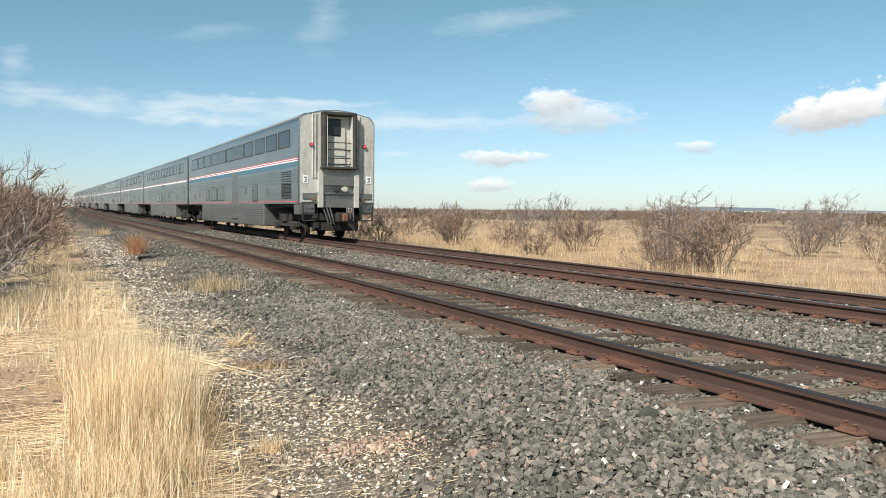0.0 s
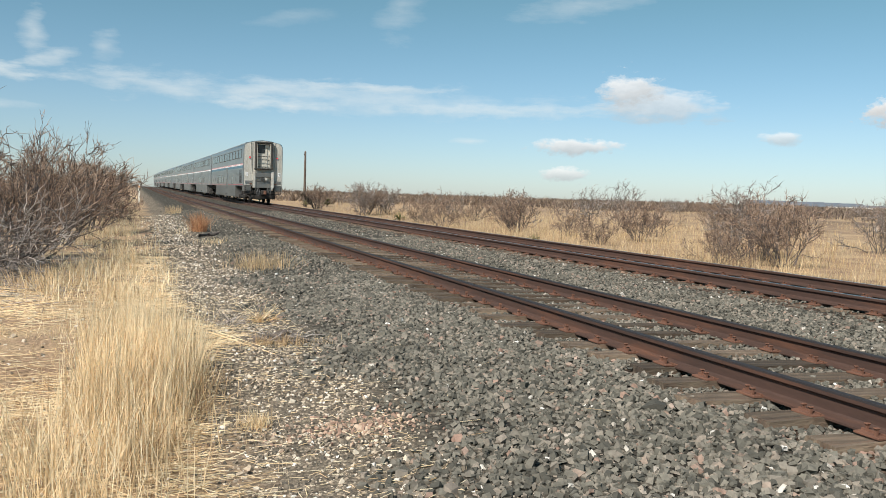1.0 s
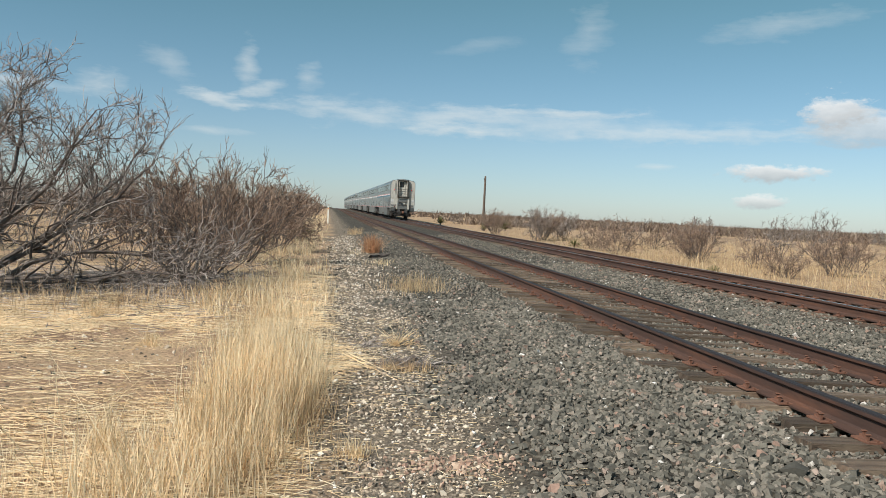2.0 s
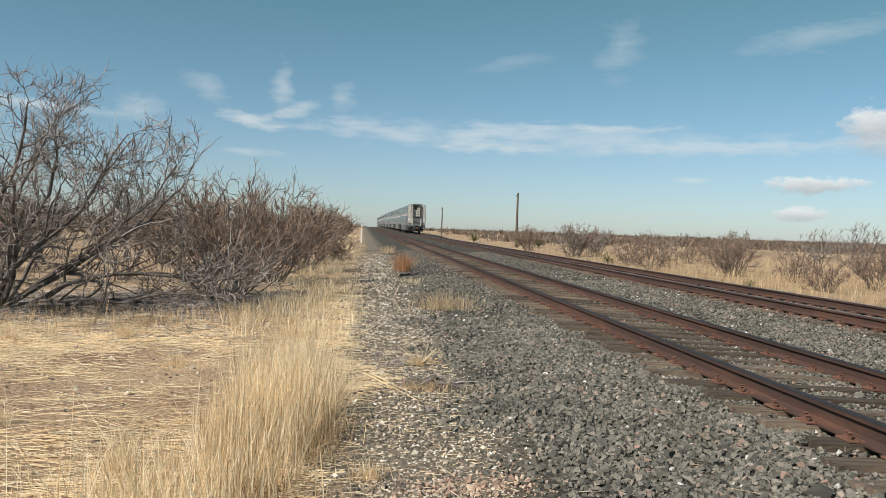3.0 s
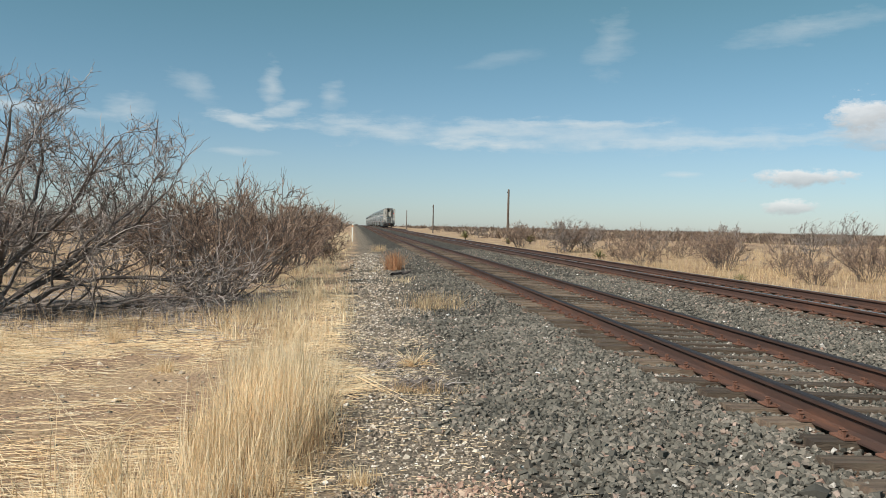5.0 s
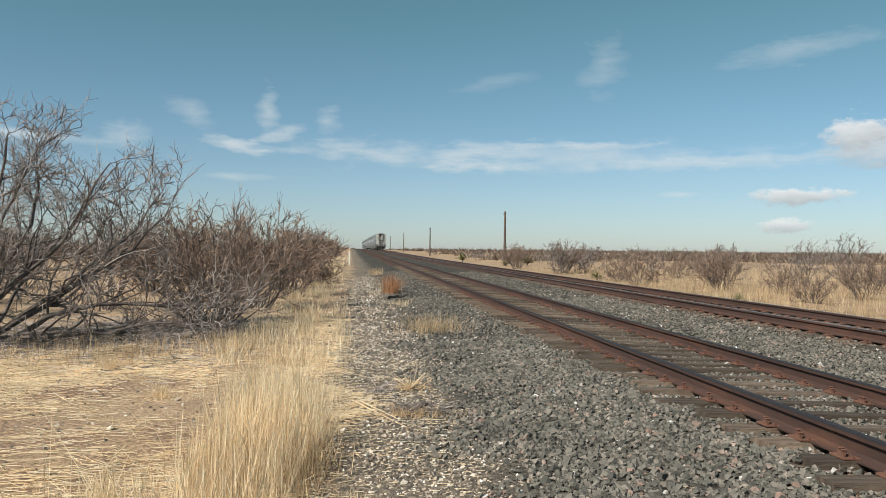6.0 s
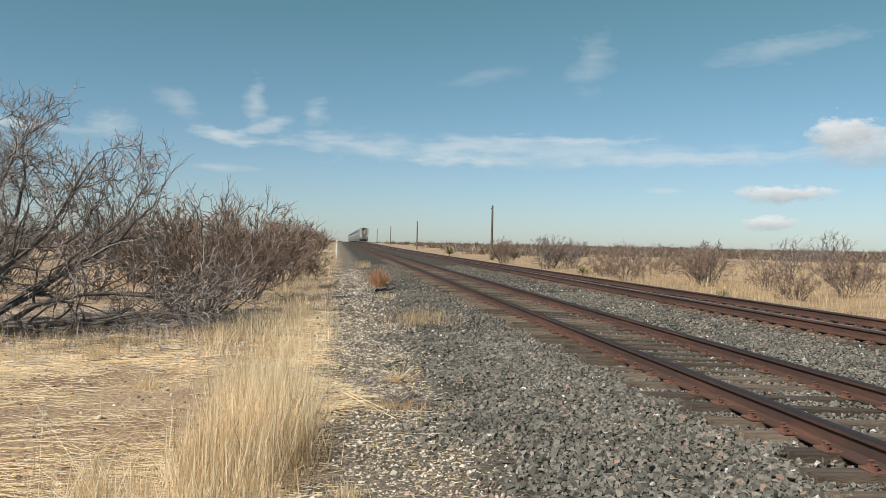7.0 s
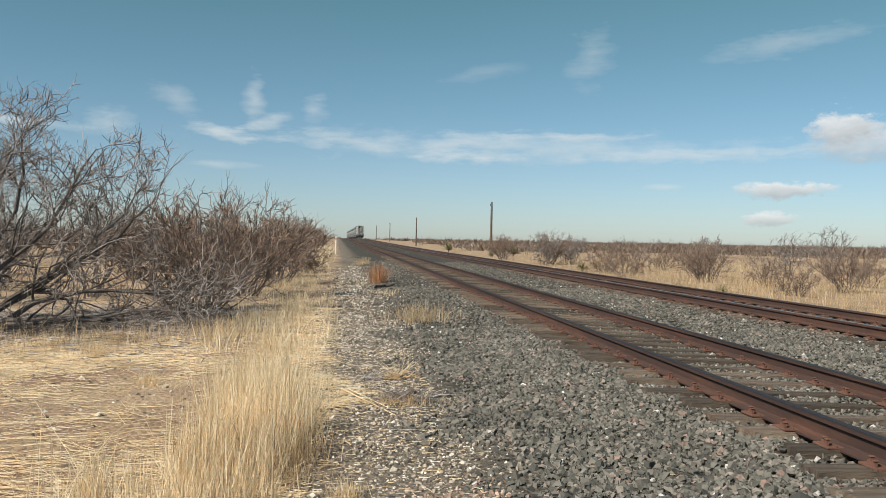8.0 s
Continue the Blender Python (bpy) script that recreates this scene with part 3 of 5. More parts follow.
def spread_stones(name, places, sizes, material, label, seed, category="stones", sink=0.35):
    rng = np.random.default_rng(seed)
    shapes, f = stone_shapes(40, seed)
    n = len(places)
    kind = rng.integers(0, 40, n)
    a, b = rng.random(n) * 2 * math.pi, rng.normal(0, 0.55, n)
    c = rng.normal(0, 0.55, n)
    v = shapes[kind] * sizes[:, None, None]
    ca, sa, cb, sb, cc, sc = np.cos(a), np.sin(a), np.cos(b), np.sin(b), np.cos(c), np.sin(c)
    x, y, z = v[..., 0], v[..., 1], v[..., 2]
    y, z = cb[:, None] * y - sb[:, None] * z, sb[:, None] * y + cb[:, None] * z
    x, z = cc[:, None] * x + sc[:, None] * z, -sc[:, None] * x + cc[:, None] * z
    x, y = ca[:, None] * x - sa[:, None] * y, sa[:, None] * x + ca[:, None] * y
    v = np.stack([x, y, z], -1) + places[:, None, :]
    v[..., 2] += (sizes * (0.5 - sink))[:, None]
    t = (np.arange(n) * 8)[:, None, None] + f[None]
    ob = new(name, mesh_of(name, v.reshape(-1, 3), t.reshape(-1, 3), [material]))
    return tagged(ob, label, category, kind="stuff")


def scatter(seed, n, x0, x1, y0, y1):
    rng = np.random.default_rng(seed)
    x, y = rng.uniform(x0, x1, n), rng.uniform(y0, y1, n)
    return x, y, rng


def under_rails(x, gap=0.085):
    return np.minimum.reduce([np.abs(x - r) for r in (0, GAUGE, FAR_X - GAUGE / 2, FAR_X + GAUGE / 2)]) < gap


def build_ballast():
    zones = []
    for seed, n, x0, x1, y0, y1 in ((11, 40000, -2.9, -0.35, 1.5, 13), (12, 30000, -0.35, 3.9, 2.0, 13), (13, 19000, -2.9, 3.9, 13, 24), (14, 14000, 3.0, 7.6, 4, 24),
                                    (15, 11000, -2.9, 4.2, 24, 50), (16, 1500, -2.7, 4.0, -3, 1.5)):
        x, y, rng = scatter(seed, n, x0, x1, y0, y1)
        thin = np.clip((x + 2.62 + 0.25 * np.sin(2.1 * y) + 0.2 * np.sin(5 * y + 1)) / 0.75, 0, 1)
        keep = rng.random(n) < thin
        # the ties stay bare but for a stray stone
        for line, ties in TIE_ROWS.items():
            ties = np.array(ties)
            k = np.clip(np.searchsorted(ties, y), 1, len(ties) - 1)
            off = np.minimum(np.abs(y - ties[k - 1]), np.abs(y - ties[k]))
            keep &= ~((np.abs(x - line) < 1.24) & (off < 0.122) & (rng.random(n) > 0.02))
        x, y = x[keep], y[keep]
        size = 0.0205 * np.exp(rng.normal(0, 0.27, len(x))) * (1.0 if y0 < 13 else 1.12 if y0 < 24 else 1.35)
        z = ground_z(x, y) + rng.uniform(-0.010, 0.014, len(x))
        inside = (np.abs(x - NEAR_X) < 1.30) | (np.abs(x - FAR_X) < 1.30)
        z = np.where((np.abs(x - NEAR_X) < 1.5) | inside, z + np.where(y < 9, 0.012, 0.0), z)
        x = x + bend(y)
        size = np.where(inside, np.minimum(size, 0.024), size)
        low = under_rails(x - bend(y))
        z, size = np.where(low, np.minimum(z, rise(y) - 0.03), z), np.where(low, 0.017, size)
        zones.append((np.stack([x, y, z], 1), size))
    places, sizes = np.concatenate([z[0] for z in zones]), np.concatenate([z[1] for z in zones])
    spread_stones("ballast", places, sizes, BALLAST, "grey crushed stone ballast heaped round the tracks", 21, "ballast")
    x, y, rng = scatter(17, 5200, 0, 1, 2, 34)
    lane = rng.integers(0, 4, len(x))
    x = np.array([0.0, GAUGE, FAR_X - GAUGE / 2, FAR_X + GAUGE / 2])[lane] + rng.normal(0, 0.2, len(x))
    keep = ~under_rails(x, 0.09)
    x, y = x[keep], y[keep]
    spread_stones("rust_stained_ballast", np.stack([x, y, ground_z(x, y) - 0.004], 1), 0.024 * np.exp(rng.normal(0, 0.3, len(x))), RUSTY_BALLAST,
                  "rust stained stones beside the rails", 22, "ballast")
    # finer gravel of the path
    x, y, rng = scatter(18, 44000, -3.9, -2.0, 1.8, 16)
    keep = rng.random(len(x)) < np.clip(1.5 - np.abs(x + 2.95 + 0.15 * np.sin(1.7 * y)) / 0.6, 0, 1)
    x, y = x[keep], y[keep]
    spread_stones("gravel", np.stack([x, y, ground_z(x, y)], 1), 0.0082 * np.exp(rng.normal(0, 0.4, len(x))), PEBBLE, "pale fine gravel mixed with straw on the path", 23, "gravel")
    x, y, rng = scatter(27, 9000, -3.7, -2.1, 15, 42)
    x = rng.normal(-2.95, 0.42, len(y)) + bend(y)
    spread_stones("gravel", np.stack([x, y, ground_z(x, y)], 1), 0.016 * np.exp(rng.normal(0, 0.4, len(x))), PEBBLE, "grey and pale gravel along the path", 26, "gravel")
    x, y, rng = scatter(19, 2200, -9, -3.4, 2.5, 14)
    spread_stones("pebbles", np.stack([x, y, ground_z(x, y)], 1), 0.011 * np.exp(rng.normal(0, 0.45, len(x))), PEBBLE, "scattered pebbles on dry earth", 24, "pebbles")
    rng = np.random.default_rng(20)
    x, y = rng.normal(-2.62, 0.24, 420), rng.normal(4.85, 0.16, 420)
    spread_stones("pink_gravel", np.stack([x, y, ground_z(x, y) + 0.006], 1), 0.009 * np.exp(rng.normal(0, 0.45, 420)), PINK_GRAVEL, "patch of pinkish gravel on the path", 25, "gravel")


build_ballast()


# ---------------------------------------------------------------- train
CAR_LENGTH, CAR_PITCH, CAR_COUNT = 27.2, 27.9, 10
TRAIN_START, TRAIN_SPEED = 30.0, 35.4
BODY_LOW, BODY_TOP, HALF = 1.36, 5.0, 1.55


def car_outline():
    pts = [(-HALF, BODY_LOW)]
    pts.append((-HALF, 4.42))
    for k in range(1, 8):
        a = math.pi / 2 * k / 8
        pts.append((-HALF + 0.42 * (1 - math.cos(a)), 4.42 + 0.40 * math.sin(a)))
    pts += [(-1.13, 4.82), (-0.6, 4.95), (0, BODY_TOP)]
    return pts + [(-x, z) for x, z in pts[-2::-1]]


def side_panel(y0, y1, z0, z1, proud=0.006, bevel=0.0):
    return boxes((-HALF - proud, -HALF + 0.03, y0, y1, z0, z1), bevel=bevel)


def mirrored(make, name, material, parent, label=""):
    """The same part on both sides of a car."""
    a = part(name, make(), material, parent, label)
    b = new(name, a.data)
    b.parent, b.rotation_euler = parent, (0, 0, math.pi)
    b.location.y = CAR_LENGTH
    if label:
        b["label"] = label
    return a


def window_parts(car, y0, y1, z0, z1, name="window"):
    pane = part(name, boxes((-HALF - 0.006, -HALF + 0.02, y0, y1, z0, z1), bevel=0.004), GLASS, car, "dark tinted window pane")
    f = 0.035
    part("frame", boxes((-HALF - 0.014, -HALF + 0.02, y0 - f, y1 + f, z1, z1 + f), (-HALF - 0.014, -HALF + 0.02, y0 - f, y1 + f, z0 - f, z0),
                        (-HALF - 0.014, -HALF + 0.02, y0 - f, y0, z0, z1), (-HALF - 0.014, -HALF + 0.02, y1, y1 + f, z0, z1)), RUBBER, pane)


def build_truck(car, y):
    truck = part("truck", boxes((-1.22, -1.05, y - 1.75, y + 1.75, 0.42, 0.66), (1.05, 1.22, y - 1.75, y + 1.75, 0.42, 0.66), (-1.1, 1.1, y - 0.25, y + 0.25, 0.4, 0.8),
                                (-1.3, -1.0, y - 0.35, y + 0.35, 0.62, 0.95), (1.0, 1.3, y - 0.35, y + 0.35, 0.62, 0.95), bevel=0.03), UNDERGEAR, car, "grimy cast iron truck")
    for dy in (-1.3, 1.3):
        for s in (-1, 1):
            bm = rods(((s * 0.70, y + dy, 0.457), (s * 0.83, y + dy, 0.457), 0.457, 24), ((s * 0.66, y + dy, 0.457), (s * 0.70, y + dy, 0.457), 0.485, 24),
                      ((s * 0.83, y + dy, 0.457), (s * 1.28, y + dy, 0.457), 0.13, 10))
            part("wheel", bm, UNDERGEAR, truck)
            part("journal_box", boxes((s * 1.02, s * 1.30, y + dy - 0.17, y + dy + 0.17, 0.30, 0.62), bevel=0.02), UNDERGEAR, truck)
            part("spring", rods(((s * 1.15, y + dy * 0.6, 0.66), (s * 1.15, y + dy * 0.6, 0.98), 0.09, 8)), UNDERGEAR, truck)


def build_car(kind):
    """One double-deck car. Its rear end is at y = 0 and the rail tops at z = 0."""
    L, low = CAR_LENGTH, BODY_LOW
    car = empty("passenger_car")
    out = car_outline()
    mid = 2.9
    bm = swept(out, [(0.0, 0.975, 0.992, mid, 0), (0.03, 0.99, 0.997, mid, 0), (0.09, 1, 1, mid, 0), (L - 0.09, 1, 1, mid, 0), (L - 0.03, 0.99, 0.997, mid, 0), (L, 0.975, 0.992, mid, 0)])
    body = part("body", bm, STAINLESS, car, "brushed stainless steel body shell")
    for f in body.data.polygons:
        f.use_smooth = abs(f.normal.y) < 0.3 and abs(f.normal.x) < 0.98
    # roof skin a little proud of the shell
    roof_line = [(x, z + 0.012) for x, z in out if z > 4.6]
    roof = part("roof", swept(roof_line, [(0.17, 1, 1, mid, 0), (L - 0.17, 1, 1, mid, 0)], False), ROOF_STEEL, car, "dusty grey roof skin")
    for y in (6.0, 13.5, 21.0):
        part("roof_vent", boxes((-0.45, 0.45, y - 0.7, y + 0.7, 4.86, 4.99), bevel=0.03), ROOF_STEEL, roof)
    k = L / 29.8
    # stripes along both sides
    bands = ((3.10, 3.135, STRIPE_RED, "thin red stripe"), (3.065, 3.10, STRIPE_WHITE, "thin white stripe"), (3.03, 3.065, STRIPE_RED, "thin red stripe"),
                             (2.985, 3.03, STRIPE_WHITE, "thin white stripe"), (2.78, 2.965, STRIPE_BLUE, "faded blue band"))
    for z0, z1, m, label in bands if kind == "rear" else ((3.02, 3.07, STRIPE_PINK, "faded pale red stripe"), (2.93, 3.02, STRIPE_WHITE, "wide white stripe")):
        mirrored(lambda: side_panel(0.12, L - 0.12, z0, z1, 0.004), "stripe", m, car, label)
    mirrored(lambda: side_panel(0.12, L - 0.12, 1.43, 1.47, 0.005), "sill_line", STRIPE_RED, car, "thin faded red sill line")
    # fluted lower side
    def flutes(y0, y1, z0, z1, pitch):
        def make():
            bm = bmesh.new()
            z = z0
            while z < z1 - 0.01:
                box(bm, -HALF - 0.016, -HALF + 0.02, y0, y1, z + pitch * 0.28, z + pitch * 0.8, 0.006)
                z += pitch
            return bm
        return make
    mirrored(flutes(0.15, L - 0.15, 2.16, 2.70, 0.09), "fluted_panel", STAINLESS, car, "horizontally fluted stainless panel")
    skirt0, skirt1 = 5.6, L - 5.4
    skirt = part("skirt", boxes((-HALF + 0.01, HALF - 0.01, skirt0, skirt1, 0.38, low + 0.02), bevel=0.03), STAINLESS_LOW, car, "dusty fluted underbody skirt")
    def skirt_flutes():
        bm = bmesh.new()
        for j in range(9):
            box(bm, -HALF - 0.012, -HALF + 0.02, skirt0 + 0.1, skirt1 - 0.1, 0.46 + j * 0.095, 0.51 + j * 0.095, 0.005)
        return bm
    if kind == "rear":
        mirrored(skirt_flutes, "skirt_flutes", STAINLESS_LOW, car)
    # dark openings above the trucks
    for y in (3.2, L - 3.2):
        part("centre_sill", boxes((-0.58, 0.58, y - 2.6, y + 2.6, 0.55, 1.37), (-1.3, 1.3, y - 2.7, y + 2.7, 1.22, 1.37), bevel=0.02), UNDERGEAR, car)
        build_truck(car, y)
    # upper windows
    if kind == "rear":
        upper = [(1.36, 3.24), (3.58, 5.52), (5.97, 7.88), (8.39, 10.31), (10.69, 12.78), (13.14, 15.24), (15.59, 17.6), (17.98, 20.13), (20.67, 22.89), (23.12, 25.29), (25.72, 28.1)]
    elif kind == "lounge":
        upper = [(2.2 + 2.35 * j, 4.4 + 2.35 * j) for j in range(11)]
    else:
        upper = [(1.9 + 1.9 * j, 3.3 + 1.9 * j) for j in range(14)]
    for y0, y1 in upper:
        window_parts(car, y0 * k, y1 * k, 3.62, 4.24 if kind != "lounge" else 4.48)
    # lower windows and doors
    if kind == "rear":
        lower = [(16.06, 18.1, 1.58, 2.3), (18.57, 20.77, 1.58, 2.3), (21.2, 22.2, 1.58, 2.3), (7.45, 8.4, 1.50, 2.22)]
    elif kind == "lounge":
        lower = [(8.0 + 2.2 * j, 9.7 + 2.2 * j, 1.7, 2.35) for j in range(4)]
    else:
        lower = [(15.0, 16.6, 1.62, 2.3), (17.0, 18.6, 1.62, 2.3), (9.5, 10.6, 1.62, 2.3)]
    for y0, y1, z0, z1 in lower:
        window_parts(car, y0 * k, y1 * k, z0, z1)
    dy = 12.2 if kind == "rear" else 13.0
    door = part("side_door", boxes((-HALF - 0.012, -HALF + 0.02, (dy - 0.1) * k, (dy + 1.4) * k, 1.02, 2.98), bevel=0.006), STAINLESS_LOW, car, "stainless side door")
    part("door_window", boxes((-HALF - 0.018, -HALF, (dy + 0.35) * k, (dy + 0.85) * k, 1.85, 2.72), bevel=0.01), GLASS, door)
    part("grab_handle", rods(((-HALF - 0.05, (dy - 0.5) * k, 1.4), (-HALF - 0.05, (dy - 0.5) * k, 2.3), 0.018, 6)), STAINLESS, door)
    part("step", boxes((-HALF - 0.06, -HALF + 0.1, dy * k, (dy + 1.3) * k, 0.60, 0.64)), UNDERGEAR, car)
    # louvred grille
    g0, g1 = (1.1, 2.75) if kind == "rear" else (1.2, 2.3)
    if kind != "rear":
        part("vestibule_window", boxes((-HALF - 0.008, -HALF + 0.05, g0 * k, g1 * k, 1.50, 2.62), bevel=0.01), GLASS, car, "tall dark vestibule window")
        grille = None
    else:
        grille = part("grille", boxes((-HALF - 0.004, -HALF + 0.05, g0 * k, g1 * k, 1.55, 2.68)), BLACK_PAINT, car, "black louvred air grille")
    for j in range(10 if grille else 0):
        z = 1.60 + j * 0.108
        part("louvre", box(bmesh.new(), -HALF - 0.03, -HALF - 0.002, g0 * k, g1 * k, z, z + 0.012), STAINLESS_LOW, grille)
    # small hatches
    for y, z in ((5.0, 1.7), (9.8, 1.85), (24.5, 1.75), (26.5, 1.7)):
        part("hatch", side_panel(y * k, (y + 0.55) * k, z, z + 0.35, 0.01, 0.004), STAINLESS_LOW, car)
    # gangways
    for end, sgn in ((0.0, -1), (L, 1)):
        y = end
        frame_m = RUBBER
        g = part("gangway", boxes((-0.68, -0.54, y, y + sgn * 0.34, 2.76, 4.87), (0.54, 0.68, y, y + sgn * 0.34, 2.76, 4.87), (-0.68, 0.68, y, y + sgn * 0.34, 4.74, 4.88),
                                  (-0.72, 0.72, y, y + sgn * 0.36, 2.68, 2.80), bevel=0.035), frame_m, car, "dark rubber gangway diaphragm")
        if kind != "rear" or sgn > 0:
            continue
        part("inner_face", boxes((-0.52, -0.49, y, y - 0.30, 2.66, 4.74), (0.49, 0.52, y, y - 0.30, 2.66, 4.74)), CREAM_PAINT, g, "worn cream gangway lining")
    if kind == "rear":
        build_rear_end(car)
    return car


def build_rear_end(car):
    plate = [(x * 0.955, 3.0 + (z - 3.0) * 0.975) for x, z in car_outline()]
    wall = part("end_wall", swept(plate, [(-0.014, 1, 1, 3, 0), (0.02, 1, 1, 3, 0)]), END_STEEL, car, "stained grey steel end wall")
    for x0, x1 in ((-1.02, -0.98), (-0.92, -0.86), (0.86, 0.90)):
        part("vertical_trim", boxes((x0, x1, -0.06, 0.0, 2.35, 4.80), bevel=0.008), END_STEEL, wall)
    door = part("end_door", boxes((-0.46, 0.30, -0.05, 0.0, 2.68, 4.72), bevel=0.01), CREAM_PAINT, car, "worn cream end door with bars")
    part("door_window", boxes((-0.42, 0.10, -0.065, -0.04, 3.98, 4.64), bevel=0.03), GLASS, door, "dark rounded door window")
    for z in (3.72, 3.44, 3.12, 2.90):
        part("safety_bar", rods(((-0.50, -0.20, z), (0.48, -0.20, z), 0.018, 6)), BLACK_PAINT, door)
    part("safety_chain", rods(((0.28, -0.19, 4.1), (0.30, -0.19, 2.75), 0.02, 6)), STAINLESS, door)
    for x in (-1.06, 1.08):
        lamp = part("marker_light", rods(((x, 0.0, 3.62), (x, -0.09, 3.62), 0.075, 14)), BLACK_PAINT, car, "round red marker light")
        part("lens", rods(((x, -0.088, 3.62), (x, -0.115, 3.62), 0.048, 14)), RED_LAMP, lamp, "glowing red lens")
    for x in (-1.28, 1.27):
        plate = part("number_plate", boxes((x - 0.10, x + 0.10, -0.03, 0.0, 2.15, 2.45), bevel=0.004), STRIPE_WHITE, car, "white plate with dark marks")
        part("dark_bar", boxes((x - 0.045, x + 0.05, -0.036, -0.028, 2.34, 2.39), (x - 0.02, x + 0.05, -0.036, -0.028, 2.26, 2.295), (x - 0.05, x + 0.04, -0.036, -0.028, 2.20, 2.23)), BLACK_PAINT, plate)
    part("buffer_beam", boxes((-0.85, 0.85, -0.16, 0.0, 1.72, 1.82), (-0.62, 0.62, -0.13, 0.0, 1.22, 1.70), (-1.40, 1.40, -0.05, 0.0, 1.55, 1.78), bevel=0.012), STAINLESS_LOW, car, "grey steel end beam")
    part("threshold_box", boxes((-0.62, 0.62, -0.20, 0.0, 2.06, 2.44), bevel=0.02), STAINLESS_LOW, car, "grey steel threshold box")
    for x in (-0.10, 0.22):
        lamp = part("back_up_light", rods(((x, -0.12, 1.93), (x, -0.30, 1.93), 0.11, 14)), BLACK_PAINT if x < 0 else END_STEEL, car)
        part("lens", rods(((x, -0.30, 1.93), (x, -0.315, 1.93), 0.085, 14)), CREAM_PAINT if x > 0 else BLACK_PAINT, lamp)
    for s in (-1, 1):
        part("corner_post", boxes((s * 0.62, s * 0.82, -0.22, 0.0, 1.22, 2.55), bevel=0.015), END_STEEL, car)
        part("stirrup", rods(((s * 0.95, -0.10, 0.70), (s * 0.95, -0.10, 1.30), 0.025, 6), ((s * 1.40, -0.10, 0.70), (s * 1.40, -0.10, 1.30), 0.025, 6), ((s * 0.95, -0.10, 0.72), (s * 1.40, -0.10, 0.72), 0.025, 6),
                              ((s * 0.95, -0.10, 1.02), (s * 1.40, -0.10, 1.02), 0.025, 6)), UNDERGEAR, car)
        part("grab_iron", rods(((s * 0.98, -0.14, 1.42), (s * 1.42, -0.14, 1.42), 0.018, 6), ((s * 0.98, 0.0, 1.42), (s * 0.98, -0.14, 1.42), 0.018, 6), ((s * 1.42, 0.0, 1.42), (s * 1.42, -0.14, 1.42), 0.018, 6)), BLACK_PAINT, car)
        part("corner_skirt", boxes((s * 0.90, s * 1.52, 0.02, 0.75, 0.95, 1.36), bevel=0.01), STAINLESS_LOW, car)
        part("jumper_box", boxes((s * 0.90, s * 1.04, -0.14, 0.0, 1.48, 1.58), bevel=0.01), PLATE_STEEL, car, "rusty red cable socket box")
        for j in range(3):
            a, b = s * (0.35 + 0.13 * j), s * (0.30 + 0.12 * j)
            part("hose", rods(((a, -0.1, 1.22), (b, -0.35, 0.85), 0.035, 7), ((b, -0.35, 0.85), (b * 0.9, -0.42, 0.60), 0.035, 7)), BLACK_PAINT, car)
    coupler = part("coupler", boxes((-0.14, 0.14, -0.55, 0.6, 0.72, 0.98), (-0.24, 0.24, -0.72, -0.45, 0.66, 1.04), bevel=0.04), UNDERGEAR, car, "rusty iron coupler")
    part("knuckle", boxes((-0.05, 0.18, -0.84, -0.70, 0.70, 1.0), bevel=0.04), PLATE_STEEL, coupler)
    part("underframe", boxes((-1.0, 1.0, 0.05, 5.2, 0.70, 1.0), bevel=0.03), UNDERGEAR, car)
    part("rear_pilot", boxes((-0.9, 0.9, 0.1, 0.5, 0.32, 0.7), bevel=0.03), UNDERGEAR, car)


def build_train():
    kinds = {k: build_car(k) for k in ("rear", "coach", "lounge")}
    order = ["rear", "coach", "coach", "lounge", "coach", "coach", "coach", "coach", "coach", "coach"]
    cars, used = [], set()
    for k in order:
        cars.append(copy_thing(kinds[k], pose(0, 0, 0)) if k in used else kinds[k])
        used.add(k)
    labels = {"rear": "last double-deck stainless passenger car with an open gangway end", "coach": "double-deck stainless passenger car with many windows",
              "lounge": "double-deck stainless lounge car with tall windows"}
    for c, k in zip(cars, order):
        tagged(c, labels[k], "train car", "cars of the train")
    return cars


TRAIN = build_train()


def train_rows(i):
    rows = []
    for t in range(9):
        y = TRAIN_START + TRAIN_SPEED * t + CAR_PITCH * i
        za, zb = float(rise(y + 3)), float(rise(y + CAR_LENGTH - 3))
        pitch = math.degrees(math.atan2(zb - za, CAR_LENGTH - 6))
        xa, xb = float(bend(y + 3)), float(bend(y + CAR_LENGTH - 3))
        yaw = math.degrees(math.atan2(xa - xb, CAR_LENGTH - 6))
        rows.append((t, pose(FAR_X + xa - 3 * (xb - xa) / (CAR_LENGTH - 6), y, RAIL_TOP + za - 3 * (zb - za) / (CAR_LENGTH - 6), pitch, 0, yaw)))
    return rows


